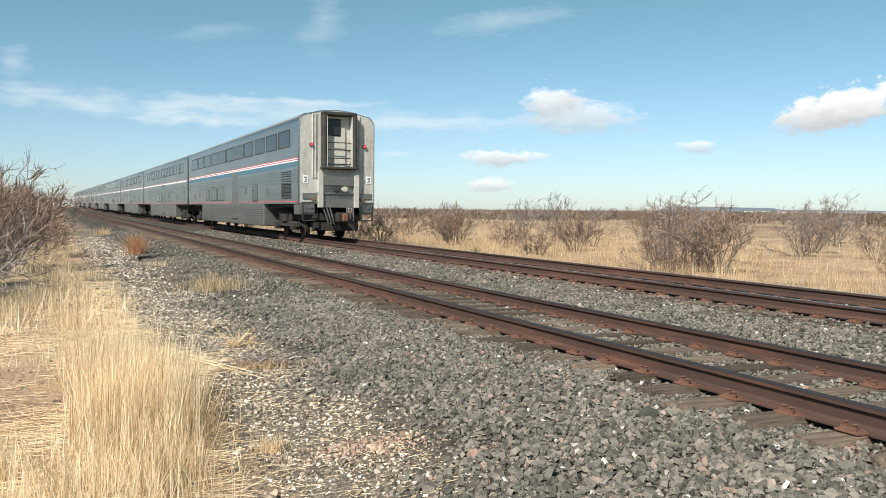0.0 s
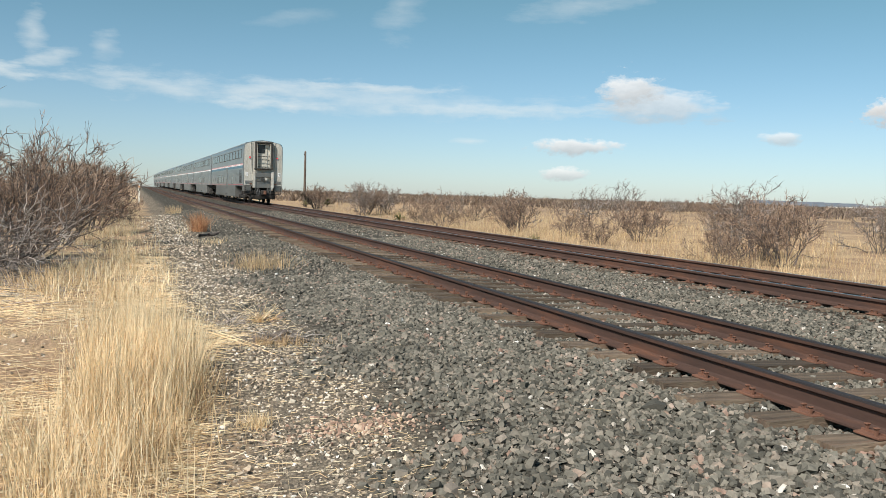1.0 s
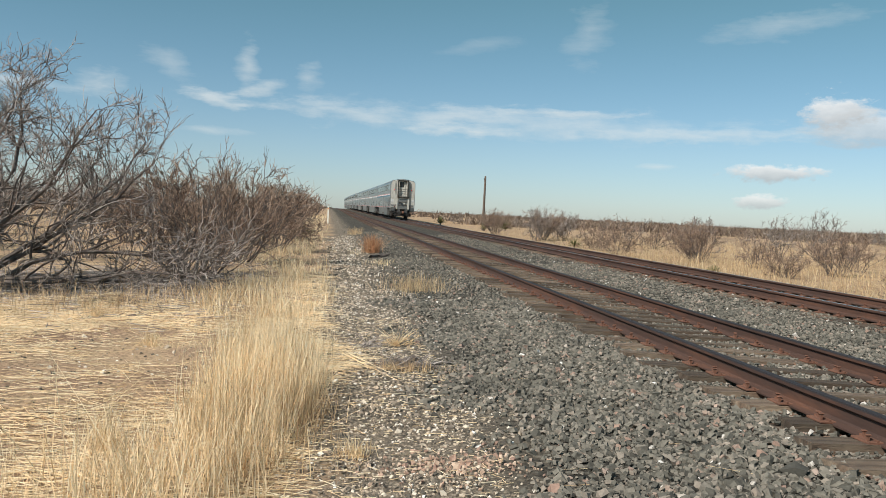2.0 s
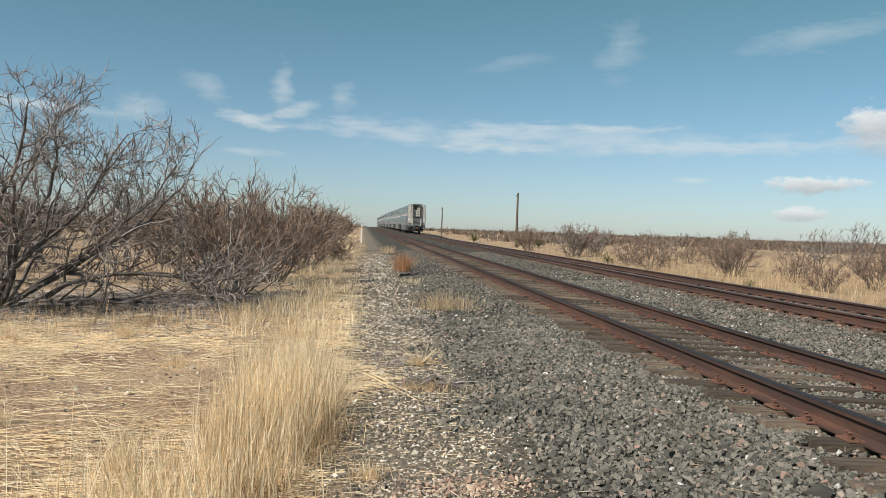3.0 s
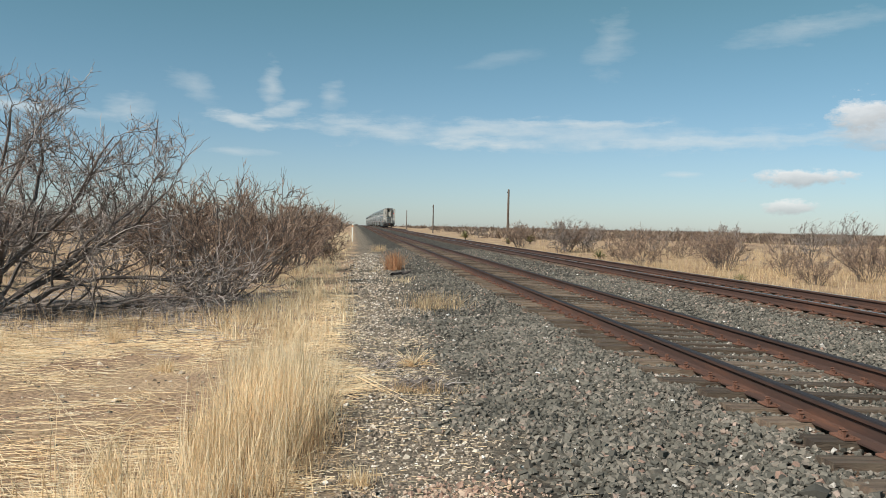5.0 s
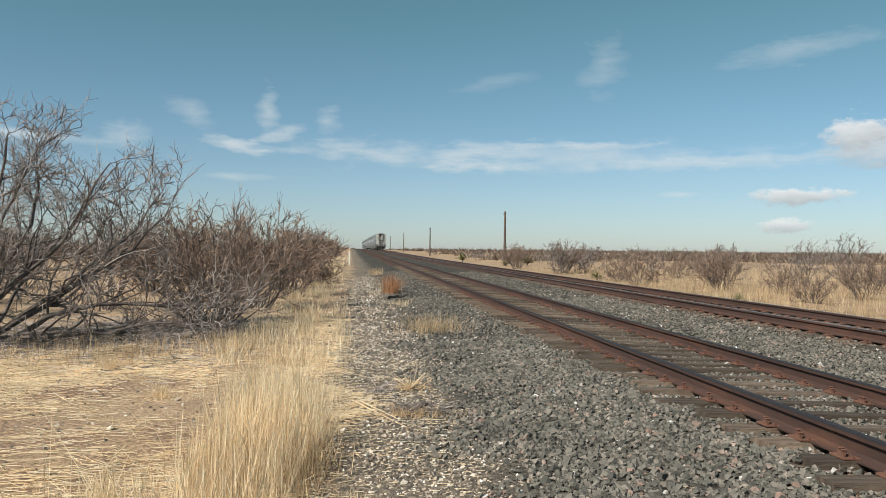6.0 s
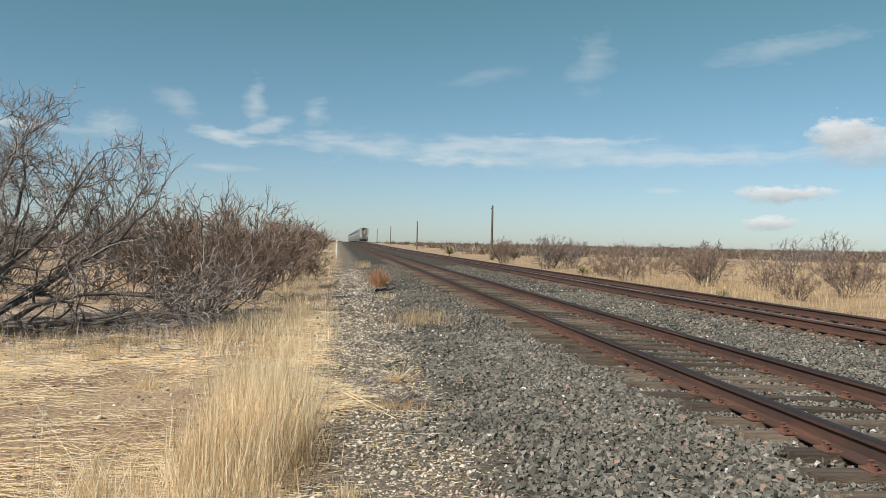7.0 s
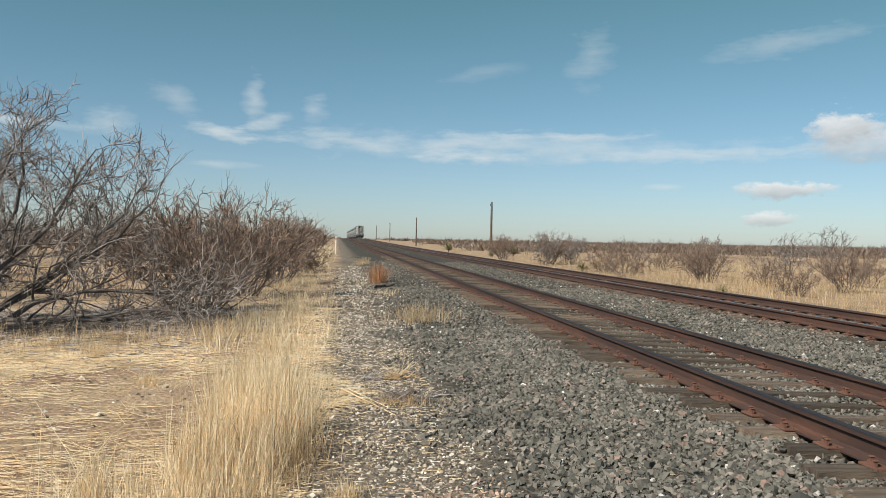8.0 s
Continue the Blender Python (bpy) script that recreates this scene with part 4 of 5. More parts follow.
# ---------------------------------------------------------------- grass and straw
def blade_arrays(base, height, width, lean, facing, rng, curl=0.15):
    """Narrow curved blades: three joints and a tip each."""
    n = len(base)
    lx, ly = np.cos(facing), np.sin(facing)
    turn = rng.random(n) * math.pi
    side = np.stack([np.cos(turn), np.sin(turn), np.zeros(n)], 1) * width[:, None]
    v = np.zeros((n, 7, 3))
    for j, (s, w) in enumerate(((0.0, 1.0), (0.4, 0.85), (0.75, 0.6))):
        out = height * lean * (s + curl * s * s)
        c = base + np.stack([lx * out, ly * out, height * s * np.sqrt(np.maximum(0.05, 1 - (lean * 0.6) ** 2))], 1)
        v[:, 2 * j], v[:, 2 * j + 1] = c - side * w / 2, c + side * w / 2
    out = height * lean * (1 + curl)
    v[:, 6] = base + np.stack([lx * out, ly * out, height * np.sqrt(np.maximum(0.05, 1 - (lean * 0.75) ** 2))], 1)
    f = np.array([(0, 1, 3), (0, 3, 2), (2, 3, 5), (2, 5, 4), (4, 5, 6)])
    t = (np.arange(n) * 7)[:, None, None] + f[None]
    return v.reshape(-1, 3), t.reshape(-1, 3)


def grass(name, x, y, h0, h1, rng, material, label, width=0.005, lean=0.28, category="grass", stuff=True, wind=None, at=None):
    n = len(x)
    base = np.stack([x, y, ground_z(x, y) - 0.01], 1)
    height = rng.uniform(h0, h1, n)
    facing = rng.random(n) * 2 * math.pi if wind is None else rng.normal(wind, 1.3, n)
    v, t = blade_arrays(base, height, np.full(n, width) * rng.uniform(0.6, 1.3, n), np.abs(rng.normal(0, lean, n)).clip(0, 1.2), facing, rng)
    if at is not None:
        v = v - np.array(at)
    ob = new(name, mesh_of(name, v, t, [material]))
    if at is not None:
        ob.location = at
    return tagged(ob, label, category, kind="stuff" if stuff else "")


def straw_litter(name, x, y, rng, material, label, length=0.22, width=0.004):
    n = len(x)
    z = ground_z(x, y) + rng.uniform(0.004, 0.028, n)
    a = np.where(rng.random(n) < 0.65, rng.normal(0.15, 0.35, n), rng.random(n) * math.pi)
    L = length * rng.uniform(0.3, 1.3, n)
    d = np.stack([np.cos(a), np.sin(a), rng.normal(0, 0.09, n)], 1) * L[:, None] / 2
    s = np.stack([-np.sin(a), np.cos(a), np.zeros(n)], 1) * width / 2
    c = np.stack([x, y, z], 1)
    top = c + np.array([0, 0, width * 0.5])
    v = np.stack([c - d - s, c - d + s, top - d, c + d - s, c + d + s, top + d], 1)
    f = np.array([(0, 2, 5), (0, 5, 3), (2, 1, 4), (2, 4, 5)])
    t = (np.arange(n) * 6)[:, None, None] + f[None]
    ob = new(name, mesh_of(name, v.reshape(-1, 3), t.reshape(-1, 3), [material]))
    return tagged(ob, label, "straw", kind="stuff")


def patchy(x, y, seed, low=0.0):
    """A slowly changing value from 0 to 1 for uneven growth."""
    s = np.sin(0.9 * x + seed) + np.sin(1.1 * y + 1.7 * seed) + np.sin(0.6 * x - 0.8 * y + seed * 0.3) + 0.7 * np.sin(2.3 * x + 1.9 * y) + 0.6 * np.sin(3.7 * y - 2.9 * x + seed)
    return np.clip(low + 0.5 + s / 5, 0, 1)


def build_grasses():
    rng = np.random.default_rng(40)
    # the tall clump
    m, each = 120, 44
    n = m * each
    u, a = rng.random(m) ** 0.6, rng.random(m) * 2 * math.pi
    cy = 6.6 + 2.1 * u * np.sin(a)
    cx = -4.0 + 0.40 * u * np.cos(a) - 0.03 * (cy - 6.6)
    top = np.repeat((0.42 + 0.36 * rng.random(m)) * np.clip(1.2 - np.abs(cy - 6.4) / 3.0, 0.45, 1), each)
    x, y = np.repeat(cx, each) + rng.normal(0, 0.075, n), np.repeat(cy, each) + rng.normal(0, 0.11, n)
    upright = rng.random(n) < 0.72
    for pick, lean, wind in ((upright, 0.20, 0.0), (~upright, 0.48, None)):
        grass("tall_grass", x[pick], y[pick], top[pick] * 0.35, top[pick], rng, STRAW, "clump of tall dry golden grass", 0.0048, lean, wind=wind)
    grass("tall_grass", x[:1300] + 0.16, y[:1300] - 0.1, 0.08, 0.34, rng, FIELD_GRASS, "shorter brown blades at the foot of the clump", 0.005, 0.5)
    n = 1300
    x, y = rng.normal(-4.3, 0.30, n), rng.normal(4.2, 0.55, n)
    grass("tall_grass", x, y, 0.10, 0.42, rng, STRAW, "thin dry golden grass by the path", 0.0045, 0.35)
    n = 1000
    x, y = rng.normal(-4.15, 0.30, n), rng.uniform(8.2, 12.5, n)
    grass("tall_grass", x, y, 0.06, 0.26, rng, STRAW, "low dry golden grass along the path", 0.005, 0.5)
    # verge of the path, into the distance
    m = 240
    cy = 11 + 45 * rng.random(m) ** 1.5
    cx = -4.35 + rng.normal(0, 0.5, m) - 0.014 * cy
    x, y = np.repeat(cx, 26) + rng.normal(0, 0.09, m * 26), np.repeat(cy, 26) + rng.normal(0, 0.14, m * 26)
    keep = rng.random(m * 26) < patchy(x * 2, y * 0.6, 2.0, 0.25)
    grass("verge_grass", x[keep], y[keep], 0.06, 0.42, rng, STRAW, "tufts of dry grass along the verge", 0.009, 0.4)
    n = 3000
    y = 45 + 60 * rng.random(n)
    x = -5.15 + rng.normal(0, 0.4, n) + bend(y)
    grass("verge_grass", x, y, 0.2, 0.6, rng, STRAW, "dry grass along the far verge", 0.02, 0.4)
    # fringe under the bushes
    n = 6500
    x, y = rng.uniform(-12.5, -4.7, n), rng.normal(12.6, 0.75, n)
    y += 0.25 * np.sin(2 * x)
    keep = rng.random(n) < patchy(x, y, 5.0, 0.15)
    grass("verge_grass", x[keep], y[keep], 0.08, 0.38, rng, FIELD_GRASS, "dry grass fringe in front of the bushes", 0.006, 0.5)
    # short stubble and tufts on the left
    n = 5200
    x, y = rng.uniform(-11, -3.2, n), 2.6 + 9.5 * rng.random(n)
    keep = rng.random(n) < patchy(x * 1.5, y * 1.5, 7.0) ** 2
    grass("stubble", x[keep], y[keep], 0.04, 0.17, rng, STRAW, "sparse dry stubble", 0.004, 0.7)
    for tx, ty, h in ((-4.75, 5.25, 0.34), (-5.9, 6.2, 0.22), (-6.9, 8.2, 0.25), (-5.3, 9.0, 0.22), (-7.6, 10.4, 0.30), (-6.4, 10.9, 0.3), (-3.25, 5.1, 0.16), (-5.1, 4.3, 0.2)):
        m = 170
        x, y = rng.normal(tx, 0.05, m), rng.normal(ty, 0.05, m)
        ob = grass("grass_tuft", x, y, h * 0.4, h, rng, STRAW, "small dry grass tuft on bare earth", 0.004, 0.5, stuff=False, at=(tx, ty, float(ground_z(tx, ty))))
        ob["group"] = "small grass tufts"
    # long single stalks
    m = 26
    x, y = rng.uniform(-5.4, -4.2, m), rng.uniform(3.2, 5.6, m)
    grass("grass_stalks", x, y, 0.45, 0.9, rng, STRAW, "single long dry grass stalks", 0.006, 0.45)
    m = 20
    x, y = rng.uniform(-3.0, -1.0, m), rng.uniform(2.6, 9, m)
    straw_litter("straw", x, y, rng, STRAW, "long dry stems lying on the ballast", 0.6, 0.003)
    # straw lying flat
    n = 62000
    x, y = rng.uniform(-12, -3.1, n), 2.2 + 11 * rng.random(n)
    edge = -3.62 + 0.55 * np.exp(-((y - 7.9) / 1.0) ** 2) + 0.08 * np.sin(3 * y)
    keep = (rng.random(n) < patchy(x, y, 9.0, 0.1) ** 1.6) & (x < edge)
    straw_litter("straw", x[keep], y[keep], rng, STRAW, "flattened pale straw over dry earth", 0.26, 0.005)
    n = 6000
    x, y = rng.uniform(-13, -4.8, n), rng.normal(14.6, 1.7, n)
    straw_litter("twig_litter", x, y, rng, GREY_TWIG, "grey fallen twigs and litter under the bushes", 0.4, 0.012)
    n = 3800
    y = 2.2 + 16 * rng.random(n)
    x = rng.normal(-3.82, 0.24, n) + 0.5 * np.exp(-((y - 7.9) / 0.9) ** 2)
    straw_litter("straw", x, y, rng, STRAW, "pale straw along the edge of the path", 0.18, 0.005)
    n = 1500
    x, y = rng.uniform(-3.6, -2.4, n), 2.2 + 9 * rng.random(n)
    straw_litter("straw", x, y, rng, STRAW, "short bits of straw in the gravel", 0.06, 0.005)
    # tufts in the ballast
    for tx, ty, rx, ry, h, n, mat, label in ((-1.95, 14.6, 0.46, 0.8, 0.40, 420, FIELD_GRASS, "dry tuft of grass growing through the ballast"),
                                             (-2.2, 27.2, 0.22, 0.5, 0.75, 420, ORANGE_GRASS, "orange brown tuft of dry grass in the ballast"),
                                             (-2.35, 46.0, 0.4, 1.5, 0.5, 260, FIELD_GRASS, "pale dry tuft in the ballast"),
                                             (-2.2, 21.5, 0.3, 0.8, 0.2, 120, STRAW, "low dry tuft in the ballast")):
        x, y = rng.normal(tx, rx * 0.55, n), rng.normal(ty, ry * 0.55, n)
        grass("grass_tuft", x, y, h * 0.45, h, rng, mat, label, 0.010 if ty > 20 else 0.006, 0.5, stuff=False, at=(tx, ty, float(ground_z(tx, ty))))
    # the field beyond the tracks
    for n, x0, x1, y0, y1, w, h0, h1 in ((17000, 7.6, 16, 4, 40, 0.009, 0.12, 0.55), (15000, 7.8, 30, 15, 70, 0.013, 0.12, 0.55), (13000, 12, 90, 20, 130, 0.03, 0.15, 0.6)):
        m = n // 22
        cx, cy = np.repeat(rng.uniform(x0, x1, m), 22), np.repeat(rng.uniform(y0, y1, m), 22)
        loose = rng.random(m * 22) < 0.25
        spread = np.where(loose, 1.5, 0.16 + 0.006 * cy)
        x, y = cx + rng.normal(0, 1, m * 22) * spread, cy + rng.normal(0, 1, m * 22) * spread
        keep = (rng.random(m * 22) < patchy(cx * 0.7, cy * 0.7, 3.0, 0.2)) & (x - bend(y) > 7.4)
        grass("field_grass", x[keep], y[keep], h0, h1, rng, FIELD_GRASS, "tan dry grass field beyond the tracks", w, 0.35)
    n = 14000
    x, y = rng.uniform(7.6, 30, n), rng.uniform(3, 55, n)
    grass("field_stubble", x, y, 0.04, 0.16, rng, FIELD_GRASS, "short pale stubble on the field", 0.012, 0.8)
    n = 9000
    x, y = rng.uniform(-40, -9, n), rng.uniform(13, 60, n)
    keep = rng.random(n) < patchy(x * 0.7, y * 0.7, 4.0, 0.05)
    grass("field_grass", x[keep], y[keep], 0.12, 0.45, rng, FIELD_GRASS, "tan dry grass behind the bushes", 0.016, 0.4)


build_grasses()


# ---------------------------------------------------------------- bare bushes and trees
def tube(points, radii, sides, verts, tris, start):
    """Add a tapered tube along points; returns the next free index."""
    p = np.asarray(points)
    n = len(p)
    d = np.gradient(p, axis=0)
    d /= np.linalg.norm(d, axis=1)[:, None] + 1e-9
    ref = np.where(np.abs(d[:, 2:3]) < 0.9, np.array([[0, 0, 1.0]]), np.array([[1.0, 0, 0]]))
    a = np.cross(d, ref)
    a /= np.linalg.norm(a, axis=1)[:, None] + 1e-9
    b = np.cross(d, a)
    ang = np.arange(sides) * 2 * math.pi / sides
    ring = p[:, None] + np.asarray(radii)[:, None, None] * (np.cos(ang)[None, :, None] * a[:, None] + np.sin(ang)[None, :, None] * b[:, None])
    verts.append(ring.reshape(-1, 3))
    i = np.arange(n - 1)[:, None] * sides + np.arange(sides)[None]
    j = np.arange(n - 1)[:, None] * sides + (np.arange(sides)[None] + 1) % sides
    i, j = i.ravel() + start, j.ravel() + start
    tris.append(np.concatenate([np.stack([i, j, j + sides], 1), np.stack([i, j + sides, i + sides], 1)]))
    return start + n * sides


def grow(rng, origin, heading, length, joints, wander, lift):
    """A wandering line of points."""
    pts, d = [np.array(origin)], np.array(heading, float)
    for _ in range(joints):
        d = d + rng.normal(0, wander, 3) + np.array([0, 0, lift])
        d /= np.linalg.norm(d)
        pts.append(pts[-1] + d * length / joints)
    return np.array(pts)


def fork(rng, d, spread):
    side = rng.normal(0, 1, 3)
    side -= d * side.dot(d)
    side /= np.linalg.norm(side) + 1e-9
    v = d * math.cos(spread) + side * math.sin(spread)
    return v / np.linalg.norm(v)


def shrub_meshes(seed, limbs, branches, shoots, twigs, thick, twig_r, foot=0.25, low=2, crook=0.2, twig_len=0.3, lift=0.06):
    """Limbs of (azimuth, elevation, length) that fork into branches, shoots and twigs, all a little crooked."""
    rng = np.random.default_rng(seed)
    wood_v, wood_t, ws = [], [], 0
    twig_v, twig_t, ts = [], [], 0

    def side_way(line, k, lo, hi):
        d = line[k] - line[k - 1]
        return fork(rng, d / np.linalg.norm(d), rng.uniform(lo, hi))

    for az, el, L in limbs:
        a, e = math.radians(az), math.radians(el)
        out = foot * rng.random()
        limb = grow(rng, (math.cos(a) * out, math.sin(a) * out, -0.05), (math.cos(a) * math.cos(e), math.sin(a) * math.cos(e), math.sin(e)), L, 10, crook * 0.7, 0.03)
        r = thick * rng.uniform(0.6, 1.15) * np.linspace(1, 0.2, 11)
        ws = tube(limb, r, 6 if thick > 0.03 else 4, wood_v, wood_t, ws)
        for _ in range(branches):
            k = int(rng.integers(low, 11))
            bl = L * rng.uniform(0.22, 0.40) * (1.2 - k / 16)
            branch = grow(rng, limb[k], side_way(limb, k, 0.4, 0.9), bl, 6, crook, 0.05)
            ws = tube(branch, np.maximum(r[k] * 0.55 * np.linspace(1, 0.35, 7), twig_r * 1.2), 4, wood_v, wood_t, ws)
            for _ in range(shoots):
                k2 = int(rng.integers(1, 7))
                shoot = grow(rng, branch[k2], side_way(branch, k2, 0.4, 0.95), bl * rng.uniform(0.28, 0.6), 5, crook * 1.2, lift)
                ts = tube(shoot, np.linspace(twig_r * 1.5, twig_r * 0.9, 6), 3, twig_v, twig_t, ts)
                for _ in range(twigs):
                    k3 = int(rng.integers(1, 6))
                    twig = grow(rng, shoot[k3], side_way(shoot, k3, 0.4, 0.9), twig_len * rng.uniform(0.3, 1.1), 3, crook * 1.3, lift)
                    ts = tube(twig, np.linspace(twig_r, twig_r * 0.55, 4), 3, twig_v, twig_t, ts)
    return (np.concatenate(wood_v), np.concatenate(wood_t)), (np.concatenate(twig_v), np.concatenate(twig_t))


def fan(seed, stems, height, flat):
    """Limbs for a many-stemmed bush: elevations from upright down to the flattest."""
    rng = np.random.default_rng(seed)
    out = []
    for i in range(stems):
        el = 88 - (88 - flat) * rng.random() ** 0.8
        out.append((360 * (i * 0.618 % 1) + rng.normal(0, 8), el, height * rng.uniform(0.72, 1.08)))
    return out


def build_shrub(name, seed, twig_material, label, category, **how):
    wood, twig = shrub_meshes(seed, **how)
    shrub = empty(name)
    for n, (v, t), m in (("trunk", wood, BARK), ("crown", twig, twig_material)):
        ob = new(n, mesh_of(n, v, t, [m]))
        ob.parent = shrub
        tagged(ob, kind="stuff" if n == "crown" else "")
    return tagged(shrub, label, category)


def put_shrub(ob, x, y, turn=0.0):
    ob.matrix_basis = pose(x, y, float(ground_z(x, y)), 0, 0, turn) @ Matrix.Diagonal((*ob.scale, 1))


def build_shrubs():
    # the leaning mesquite and the great bush beside the path
    limbs = [(az, el, (0.97 if el < 50 else 0.91) * reach) for az, el, reach in ((-8, 4, 3.9), (12, 13, 4.3), (-22, 20, 4.0), (25, 27, 4.4), (-5, 33, 4.4), (-30, 40, 4.0), (15, 47, 4.3), (40, 55, 4.1), (-12, 60, 4.2), (-60, 35, 3.2), (70, 40, 3.6),
             (150, 45, 3.8), (190, 65, 4.2), (230, 40, 3.6), (100, 68, 4.1), (-80, 66, 3.9), (0, 78, 4.2))]
    tree = build_shrub("mesquite_tree", 51, GREY_TWIG, "bare grey mesquite tree with low leaning limbs", "tree", limbs=limbs, branches=12, shoots=6, twigs=5, thick=0.062, twig_r=0.0052,
                       foot=0.25, low=3, crook=0.24, twig_len=0.34)
    put_shrub(tree, -9.6, 14.3)
    great = build_shrub("mesquite_bush", 52, BROWN_TWIG, "large bare many-stemmed bush with brown twigs", "bush", limbs=fan(52, 56, 2.45, 20), branches=5, shoots=3, twigs=3, thick=0.019, twig_r=0.0044,
                        foot=0.5, low=3, crook=0.16, twig_len=0.28, lift=0.14)
    put_shrub(great, -6.25, 16.8)
    kinds = [build_shrub("bare_bush", 60 + k, (BROWN_TWIG, GREY_TWIG)[k % 3 == 2], ("bare brown desert bush in dry grass", "bare grey desert bush in dry grass")[k % 3 == 2], "bush",
                         limbs=fan(60 + k, s, h, fl), branches=b, shoots=3, twigs=3, thick=0.02, twig_r=0.0065, foot=0.4, low=3, crook=0.2, twig_len=0.28)
             for k, (s, h, fl, b) in enumerate(((26, 2.2, 40, 6), (20, 1.9, 30, 6), (13, 2.5, 45, 7), (28, 1.7, 22, 5), (9, 2.0, 50, 7)))]
    kinds += [build_shrub("bare_bush", 75 + k, (BROWN_TWIG, GREY_TWIG)[k == 2], "bare desert bush far off in dry scrub", "bush", limbs=fan(75 + k, s, h, fl), branches=6, shoots=3, twigs=1, thick=0.03,
                          twig_r=0.014, foot=0.4, low=3, crook=0.2, twig_len=0.4) for k, (s, h, fl) in enumerate(((12, 2.1, 38), (10, 1.8, 28), (8, 2.3, 46)))]
    rng = np.random.default_rng(70)
    spots = []
    # along the path on the left
    for x, y, k, s in ((-5.9, 21.5, 0, 1.10), (-6.9, 25.0, 3, 1.25), (-5.5, 27.0, 1, 1.15), (-6.3, 31.5, 0, 1.05), (-5.6, 36.5, 3, 1.15), (-6.6, 42, 1, 1.3), (-5.9, 48, 0, 1.1), (-6.4, 56, 2, 1.1),
                       (-6.0, 66, 3, 1.2), (-6.3, 78, 0, 1.2), (-6.2, 92, 1, 1.3), (-6.4, 108, 0, 1.2), (-9.5, 21, 2, 1.3), (-12.5, 19, 0, 1.2), (-14.5, 24, 3, 1.3), (-10.5, 29, 1, 1.2),
                       (-17.5, 30, 2, 1.2), (-13, 38, 0, 1.1), (-21, 40, 1, 1.2), (-16, 52, 3, 1.2), (-26, 55, 0, 1.3), (-30, 48, 2, 1.2), (-11, 60, 1, 1.1), (-15.5, 17.5, 1, 1.0)):
        spots.append((x, y, k, s))
    # beyond the tracks
    for x, y, k, s in ((13.2, 19.7, 2, 0.88), (12.9, 17.8, 0, 0.85), (14.6, 20.6, 0, 1.0), (11.3, 18.4, 3, 0.65), (13.7, 36.5, 0, 0.9), (10.4, 38.3, 1, 0.9), (11.7, 59, 2, 0.95), (12.6, 61, 0, 1.1), (19.9, 33.4, 4, 0.8),
                       (21.9, 37, 4, 0.75), (23.5, 23.8, 2, 0.85), (25.5, 45, 2, 1.1), (15.4, 41, 0, 0.85), (24.5, 21.0, 4, 0.9), (27.5, 26.5, 0, 0.9), (18.5, 26.8, 3, 0.8), (29.0, 20.0, 2, 1.0),
                       (12.0, 46, 3, 0.9), (11.2, 72, 0, 1.0), (13.0, 80, 1, 1.1), (16, 66, 2, 0.9), (18, 52, 1, 0.9), (36, 32, 2, 1.1), (33, 45, 0, 1.0), (17.5, 14.8, 3, 0.7), (22, 15.5, 1, 0.8), (16.5, 30, 0, 0.8), (12.6, 27, 3, 0.6), (20.5, 41, 2, 0.9), (14.8, 33, 1, 0.7), (26, 33, 0, 0.9), (31, 38, 3, 0.9), (17.5, 44.5, 2, 0.8), (23.5, 30.5, 1, 0.8), (28.5, 15.5, 3, 0.9)):
        spots.append((x, y, k, s))
    for _ in range(70):
        y = rng.uniform(55, 200)
        x = rng.uniform(13, 16 + y * 1.1)
        spots.append((x, y, int(rng.integers(5, 8)), rng.uniform(0.7, 1.1)))
    for _ in range(46):
        y = rng.uniform(24, 130)
        spots.append((-rng.uniform(9, 16 + y * 0.6), y, int(rng.integers(5, 8)), rng.uniform(0.8, 1.3)))
    spots = [(x, y, 5 + k % 3 if y > 80 and k < 5 else k, s) for x, y, k, s in spots]
    for i, (x, y, k, s) in enumerate(spots):
        x += float(bend(y))
        turn = float(rng.uniform(0, 360))
        ob = kinds[k] if all(q[2] != k for q in spots[:i]) else copy_thing(kinds[k], pose(0, 0, 0))
        ob.matrix_basis = pose(x, y, float(ground_z(x, y)), 0, 0, turn) @ Matrix.Diagonal((s, s, s, 1))
        ob["group"] = "bare desert bushes"


build_shrubs()


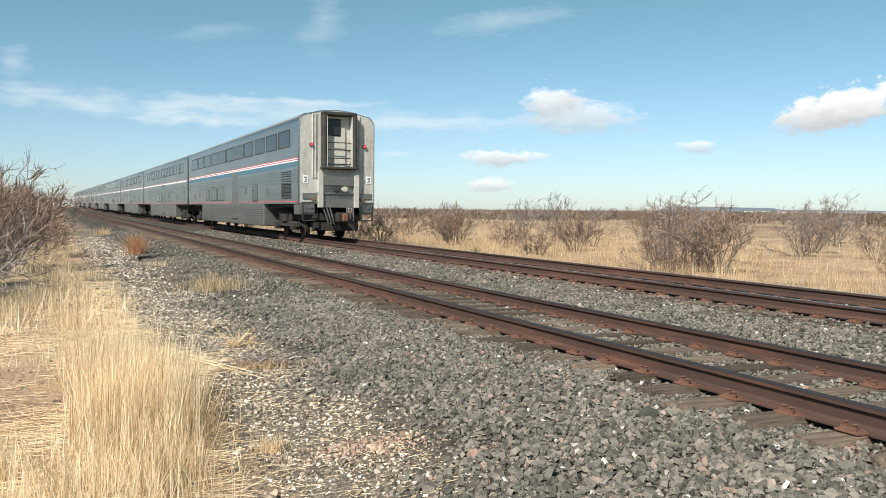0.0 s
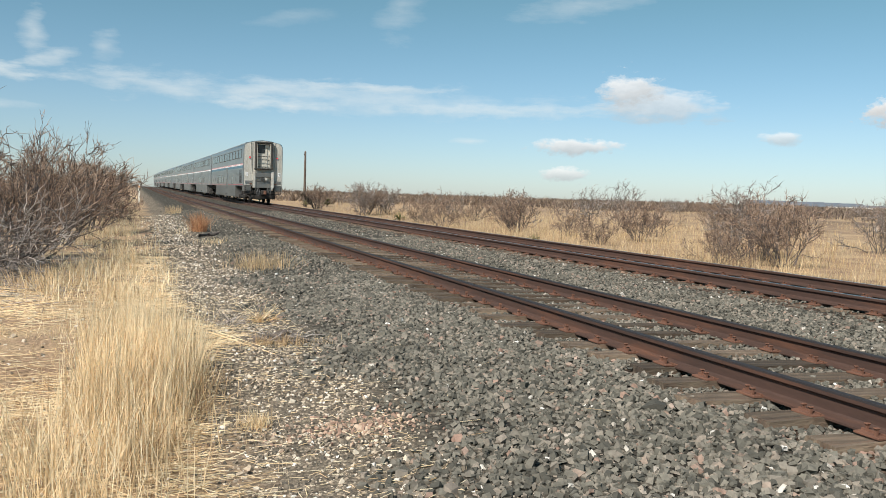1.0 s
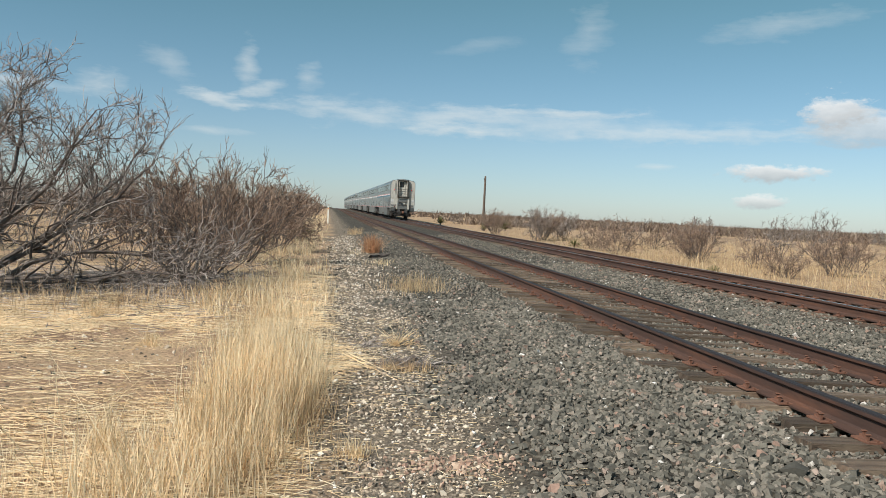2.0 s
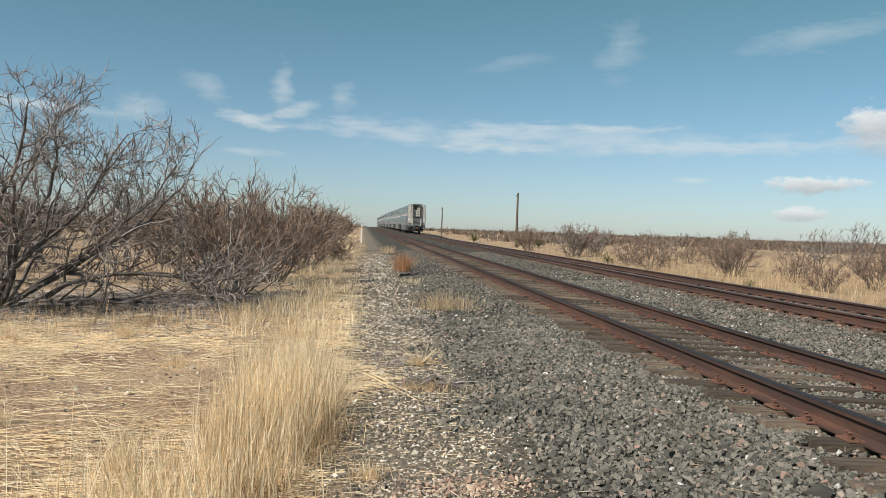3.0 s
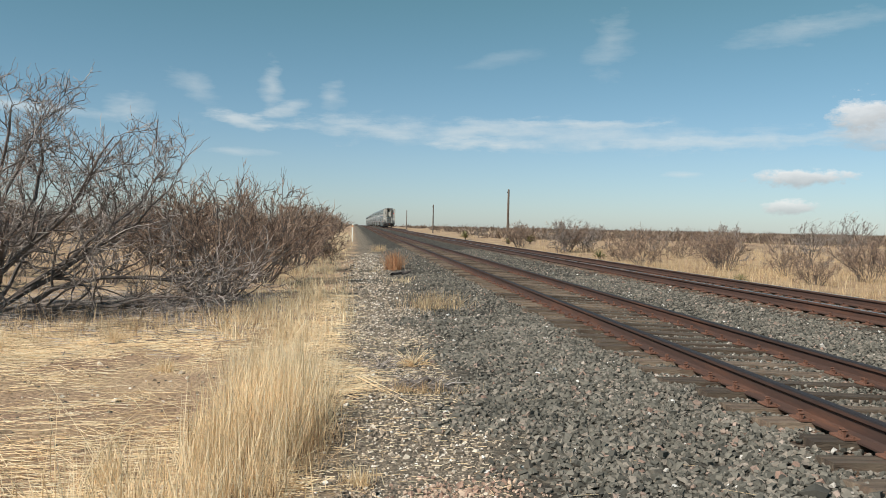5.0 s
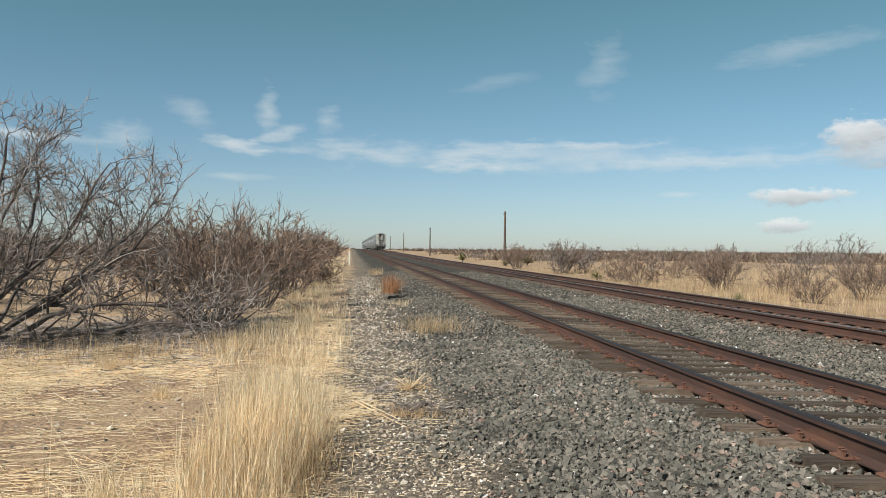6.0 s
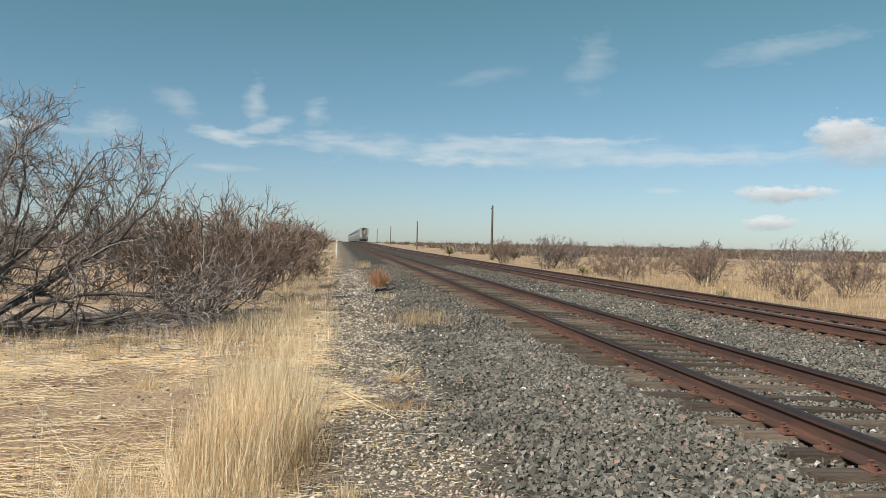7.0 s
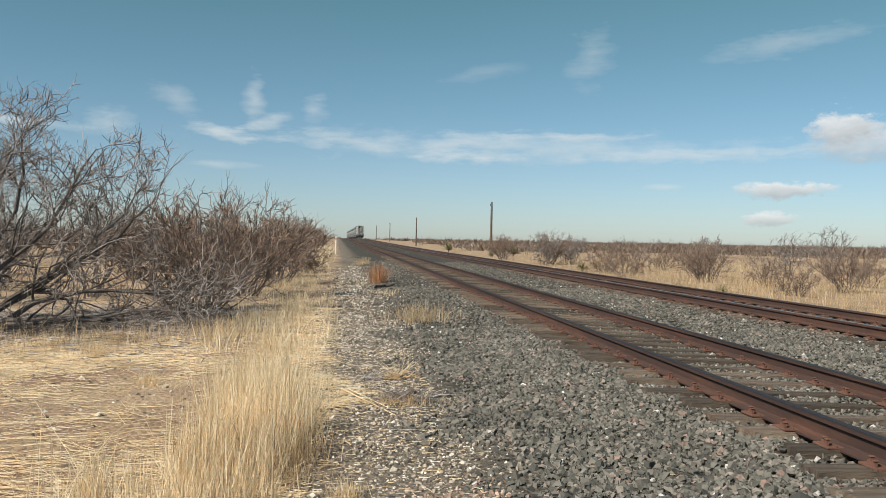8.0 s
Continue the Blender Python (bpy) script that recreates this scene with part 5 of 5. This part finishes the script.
def far_brush():
    """Distant scrub out to the horizon: clumps of thin upright shoots."""
    rng = np.random.default_rng(80)
    n, m = 5600, 15
    y = 120 + 900 * rng.random(n) ** 2.0
    x = np.where(rng.random(n) < 0.75, 16 + rng.random(n) * (40 + y * 1.6), -8 - rng.random(n) * (30 + y * 0.9))
    extra = 1500
    x = np.concatenate([x, 95 + 700 * rng.random(extra) ** 1.5])
    y = np.concatenate([y, rng.uniform(-20, 260, extra)])
    n += extra
    size = 0.45 + 1.1 * rng.random(n) ** 1.6
    cx, cy = np.repeat(x, m), np.repeat(y, m)
    w = np.repeat(size, m)
    px, py = cx + rng.normal(0, 0.7, n * m) * w, cy + rng.normal(0, 0.7, n * m) * w
    base = np.stack([px, py, ground_z(px, py) - 0.05], 1)
    r2 = ((px - cx) ** 2 + (py - cy) ** 2) / (w * w)
    h = w * rng.uniform(0.35, 1.3, n * m) * np.clip(1.35 - 0.45 * r2, 0.3, 2)
    a = np.arctan2(py - cy, px - cx)
    tip = base + np.stack([np.cos(a) * h * 0.85, np.sin(a) * h * 0.85, h], 1)
    dist = np.sqrt(px ** 2 + py ** 2)
    half = np.clip(dist * 0.0009, 0.04, 0.5)[:, None]
    s = np.stack([np.cos(a + 1.57), np.sin(a + 1.57), np.zeros(n * m)], 1) * half
    o = np.stack([np.cos(a), np.sin(a), np.zeros(n * m)], 1) * half
    v = np.stack([base - s, base + s, base + o, tip], 1)
    f = np.array([(0, 1, 3), (1, 2, 3), (2, 0, 3)])
    t = (np.arange(n * m) * 4)[:, None, None] + f[None]
    ob = new("far_scrub", mesh_of("far_scrub", v.reshape(-1, 3), t.reshape(-1, 3), [SCRUB]))
    tagged(ob, "distant brown desert scrub to the horizon", "scrub", kind="stuff")


far_brush()


# ---------------------------------------------------------------- yuccas, posts, poles, debris
def build_yucca(x, y, s, n, seed):
    rng = np.random.default_rng(seed)
    v, t = [], []
    for i in range(n):
        a, e = rng.random() * 2 * math.pi, rng.uniform(0.15, 1.45)
        L = s * rng.uniform(0.7, 1.1)
        d = np.array([math.cos(a) * math.cos(e), math.sin(a) * math.cos(e), math.sin(e)])
        side = np.array([-math.sin(a), math.cos(a), 0]) * 0.022 * s / 0.6
        up = np.array([0, 0, 0.012])
        b = np.array([0, 0, 0.18 * s])
        p = [b, b + d * L * 0.5, b + d * L - np.array([0, 0, 0.04])]
        k = len(v)
        v += [p[0] - side, p[0] + side, p[1] - side + up, p[1] + side + up, p[1] - up, p[2]]
        t += [(k, k + 1, k + 3), (k, k + 3, k + 2), (k, k + 4, k + 1), (k + 2, k + 3, k + 5), (k + 3, k + 4, k + 5), (k + 4, k + 2, k + 5)]
    plant = empty("yucca", pose(x, y, float(ground_z(x, y))))
    leaves = new("crown", mesh_of("crown", v, t, [YUCCA_GREEN]))
    leaves.parent = plant
    part("stem", rods(((0, 0, -0.05), (0, 0, 0.22 * s), 0.07, 8)), BARK, plant)
    tagged(plant, "spiky green yucca in dry grass", "yucca", "yuccas")


for row in ((-4.95, 38.5, 0.75, 130, 1), (-5.3, 41.0, 0.6, 90, 2), (15.3, 88.0, 1.1, 120, 3), (12.2, 84.0, 0.8, 90, 4), (11.0, 47.5, 0.6, 90, 5), (10.2, 105.0, 1.1, 90, 6), (9.6, 26.5, 0.4, 70, 7)):
    build_yucca(*row)


def build_marker_post(x, y, h):
    post = empty("marker_post", pose(x, y, float(ground_z(x, y))))
    part("post", boxes((-0.06, 0.06, -0.04, 0.04, -0.1, h), bevel=0.01), POST_WHITE, post)
    part("band", boxes((-0.064, 0.064, -0.044, 0.044, h - 0.24, h - 0.10)), POST_ORANGE, post, "faded orange band")
    tagged(post, "slim white marker post with an orange band", "post")


build_marker_post(-4.15, 72.0, 1.5)
build_marker_post(10.8, 110.0, 0.9)


def build_pole(x, y, top):
    x += float(bend(y))
    z = float(ground_z(x, y))
    pole = empty("utility_pole", pose(x, y, z, 0, 0, 0))
    h = top - z
    bm = bmesh.new()
    rod(bm, (0, 0, -0.3), (0, 0, h), 0.15, 12, 0.10)
    part("pole", bm, POLE_WOOD, pole)
    part("cap", rods(((0, 0, h), (0, 0, h + 0.08), 0.10, 12, 0.03)), POLE_WOOD, pole)
    part("bracket", boxes((-0.16, -0.09, -0.03, 0.03, h - 0.35, h - 0.2)), UNDERGEAR, pole)
    tagged(pole, "bare dark wooden line pole without crossarms", "pole", "line poles beside the track")


for x, y, top in ((12.66, 85, 5.5), (12.65, 166, 5.9), (12.6, 248, 6.4), (12.5, 330, 6.8)):
    build_pole(x, y, top)


def build_debris():
    rng = np.random.default_rng(90)
    x, y = -2.74, 7.62
    z = float(ground_z(x, y))
    pile = empty("dead_root_clump", pose(x, y, z))
    v, t, s = [], [], 0
    for _ in range(220):
        a = rng.normal(0.2, 0.5) + (math.pi if rng.random() < 0.5 else 0)
        p = grow(rng, (rng.normal(0, 0.13), rng.normal(0, 0.07), rng.uniform(0.0, 0.07)), (math.cos(a), math.sin(a) * 0.6, 0.12), rng.uniform(0.08, 0.24), 4, 0.28, -0.08)
        s = tube(p, np.linspace(0.005, 0.0015, 5), 3, v, t, s)
    ob = new("root_mat", mesh_of("root_mat", np.concatenate(v), np.concatenate(t), [GREY_TWIG]))
    ob.parent = pile
    part("stump", rods(((-0.06, -0.04, 0.02), (0.10, 0.03, 0.085), 0.05, 9, 0.035)), BARK, pile)
    tagged(pile, "grey clump of dead roots and grass on the gravel", "roots")
    m = 260
    gx, gy = rng.normal(-2.70, 0.20, m), rng.normal(7.42, 0.05, m)
    grass("grass_tuft", gx, gy, 0.05, 0.16, rng, FIELD_GRASS, "flattened yellowish grass beside the dead roots", 0.005, 0.9, stuff=False, at=(-2.7, 7.42, float(ground_z(-2.7, 7.42))))
    for cx, cy, n, mat, name, label in ((-2.72, 8.95, 70, STRAW, "dead_weed", "pale dead weed lying on the gravel"), (-3.05, 8.75, 60, GREY_TWIG, "dead_weed", "grey dead weed lying on the gravel")):
        v, t, s = [], [], 0
        for _ in range(n):
            a = rng.random() * 2 * math.pi
            p = grow(rng, (rng.normal(0, 0.05), rng.normal(0, 0.05), 0.01), (math.cos(a), math.sin(a), rng.uniform(0.2, 0.9)), rng.uniform(0.1, 0.35), 4, 0.2, -0.06)
            s = tube(p, np.linspace(0.004, 0.0015, 5), 3, v, t, s)
        ob = new(name, mesh_of(name, np.concatenate(v), np.concatenate(t), [mat]))
        ob.location = (cx, cy, float(ground_z(cx, cy)))
        tagged(ob, label, "weed")
    # a long pale stem fallen across the gravel
    bm = rods(((-3.30, 8.15, 0), (-2.85, 6.95, 0.0), 0.007, 6, 0.004), ((-3.24, 8.1, 0.01), (-2.90, 7.2, 0.012), 0.005, 6, 0.003))
    ob = part("fallen_stalk", bm, STRAW)
    ob.location.z = float(ground_z(-3.0, 7.5)) + 0.012
    tagged(ob, "long pale dry stalk fallen across the gravel", "stalk")
    # dark sticks beside the orange tuft
    for (x0, y0), (x1, y1), r in (((-2.35, 24.3), (-1.95, 24.9), 0.05), ((-2.1, 24.2), (-1.75, 24.4), 0.06), ((-2.4, 24.0), (-2.15, 24.15), 0.035)):
        cx, cy = (x0 + x1) / 2, (y0 + y1) / 2
        z = float(ground_z(cx, cy))
        v, t = [], []
        tube(grow(rng, (x0 - cx, y0 - cy, 0.04), (x1 - x0, y1 - y0, 0.02), math.hypot(x1 - x0, y1 - y0), 5, 0.08, 0), np.linspace(r, r * 0.6, 6), 7, v, t, 0)
        ob = new("dark_stick", mesh_of("dark_stick", np.concatenate(v), np.concatenate(t), [BARK]))
        ob.location = (cx, cy, z)
        tagged(ob, "dark charred stick lying on the ballast", "stick", "dark sticks")


build_debris()


def build_distance():
    rng = np.random.default_rng(95)
    for name, label, mat, x0, x1, y0, z0, h, depth in (("mesa", "low blue grey mesa on the horizon", MESA_ROCK, 1900, 2290, 2000, -1, 19, 200), ("mesa", "low blue grey mesa on the horizon", MESA_ROCK, 2400, 3300, 2150, -1, 14.0, 200),
                                                       ("pale_flat", "pale strip of far bare soil", PALE_FLAT, 1990, 3200, 1880, -1, 6.5, 60)):
        n = 40
        xs = np.linspace(x0, x1, n)
        prof = np.minimum(1, np.minimum((xs - x0) / 12, (x1 - xs) / 60)).clip(0, 1) * (1 + 0.06 * np.sin(np.arange(n) * 0.9) + rng.normal(0, 0.03, n))
        v, t = [], []
        for i in range(n):
            top = z0 + h * prof[i]
            v += [(xs[i], y0 - 40, z0), (xs[i], y0, top), (xs[i], y0 + depth, top), (xs[i], y0 + depth + 40, z0)]
        for i in range(n - 1):
            for k in range(3):
                a, b = i * 4 + k, i * 4 + k + 4
                t += [(a, b, b + 1), (a, b + 1, a + 1)]
        ob = new(name, mesh_of(name, v, t, [mat]))
        tagged(ob, label, "mesa" if name == "mesa" else "bare soil", kind="structure")


build_distance()


# ---------------------------------------------------------------- what moves
def motions():
    for i, car in enumerate(TRAIN):
        walk(car, train_rows(i))


motions()
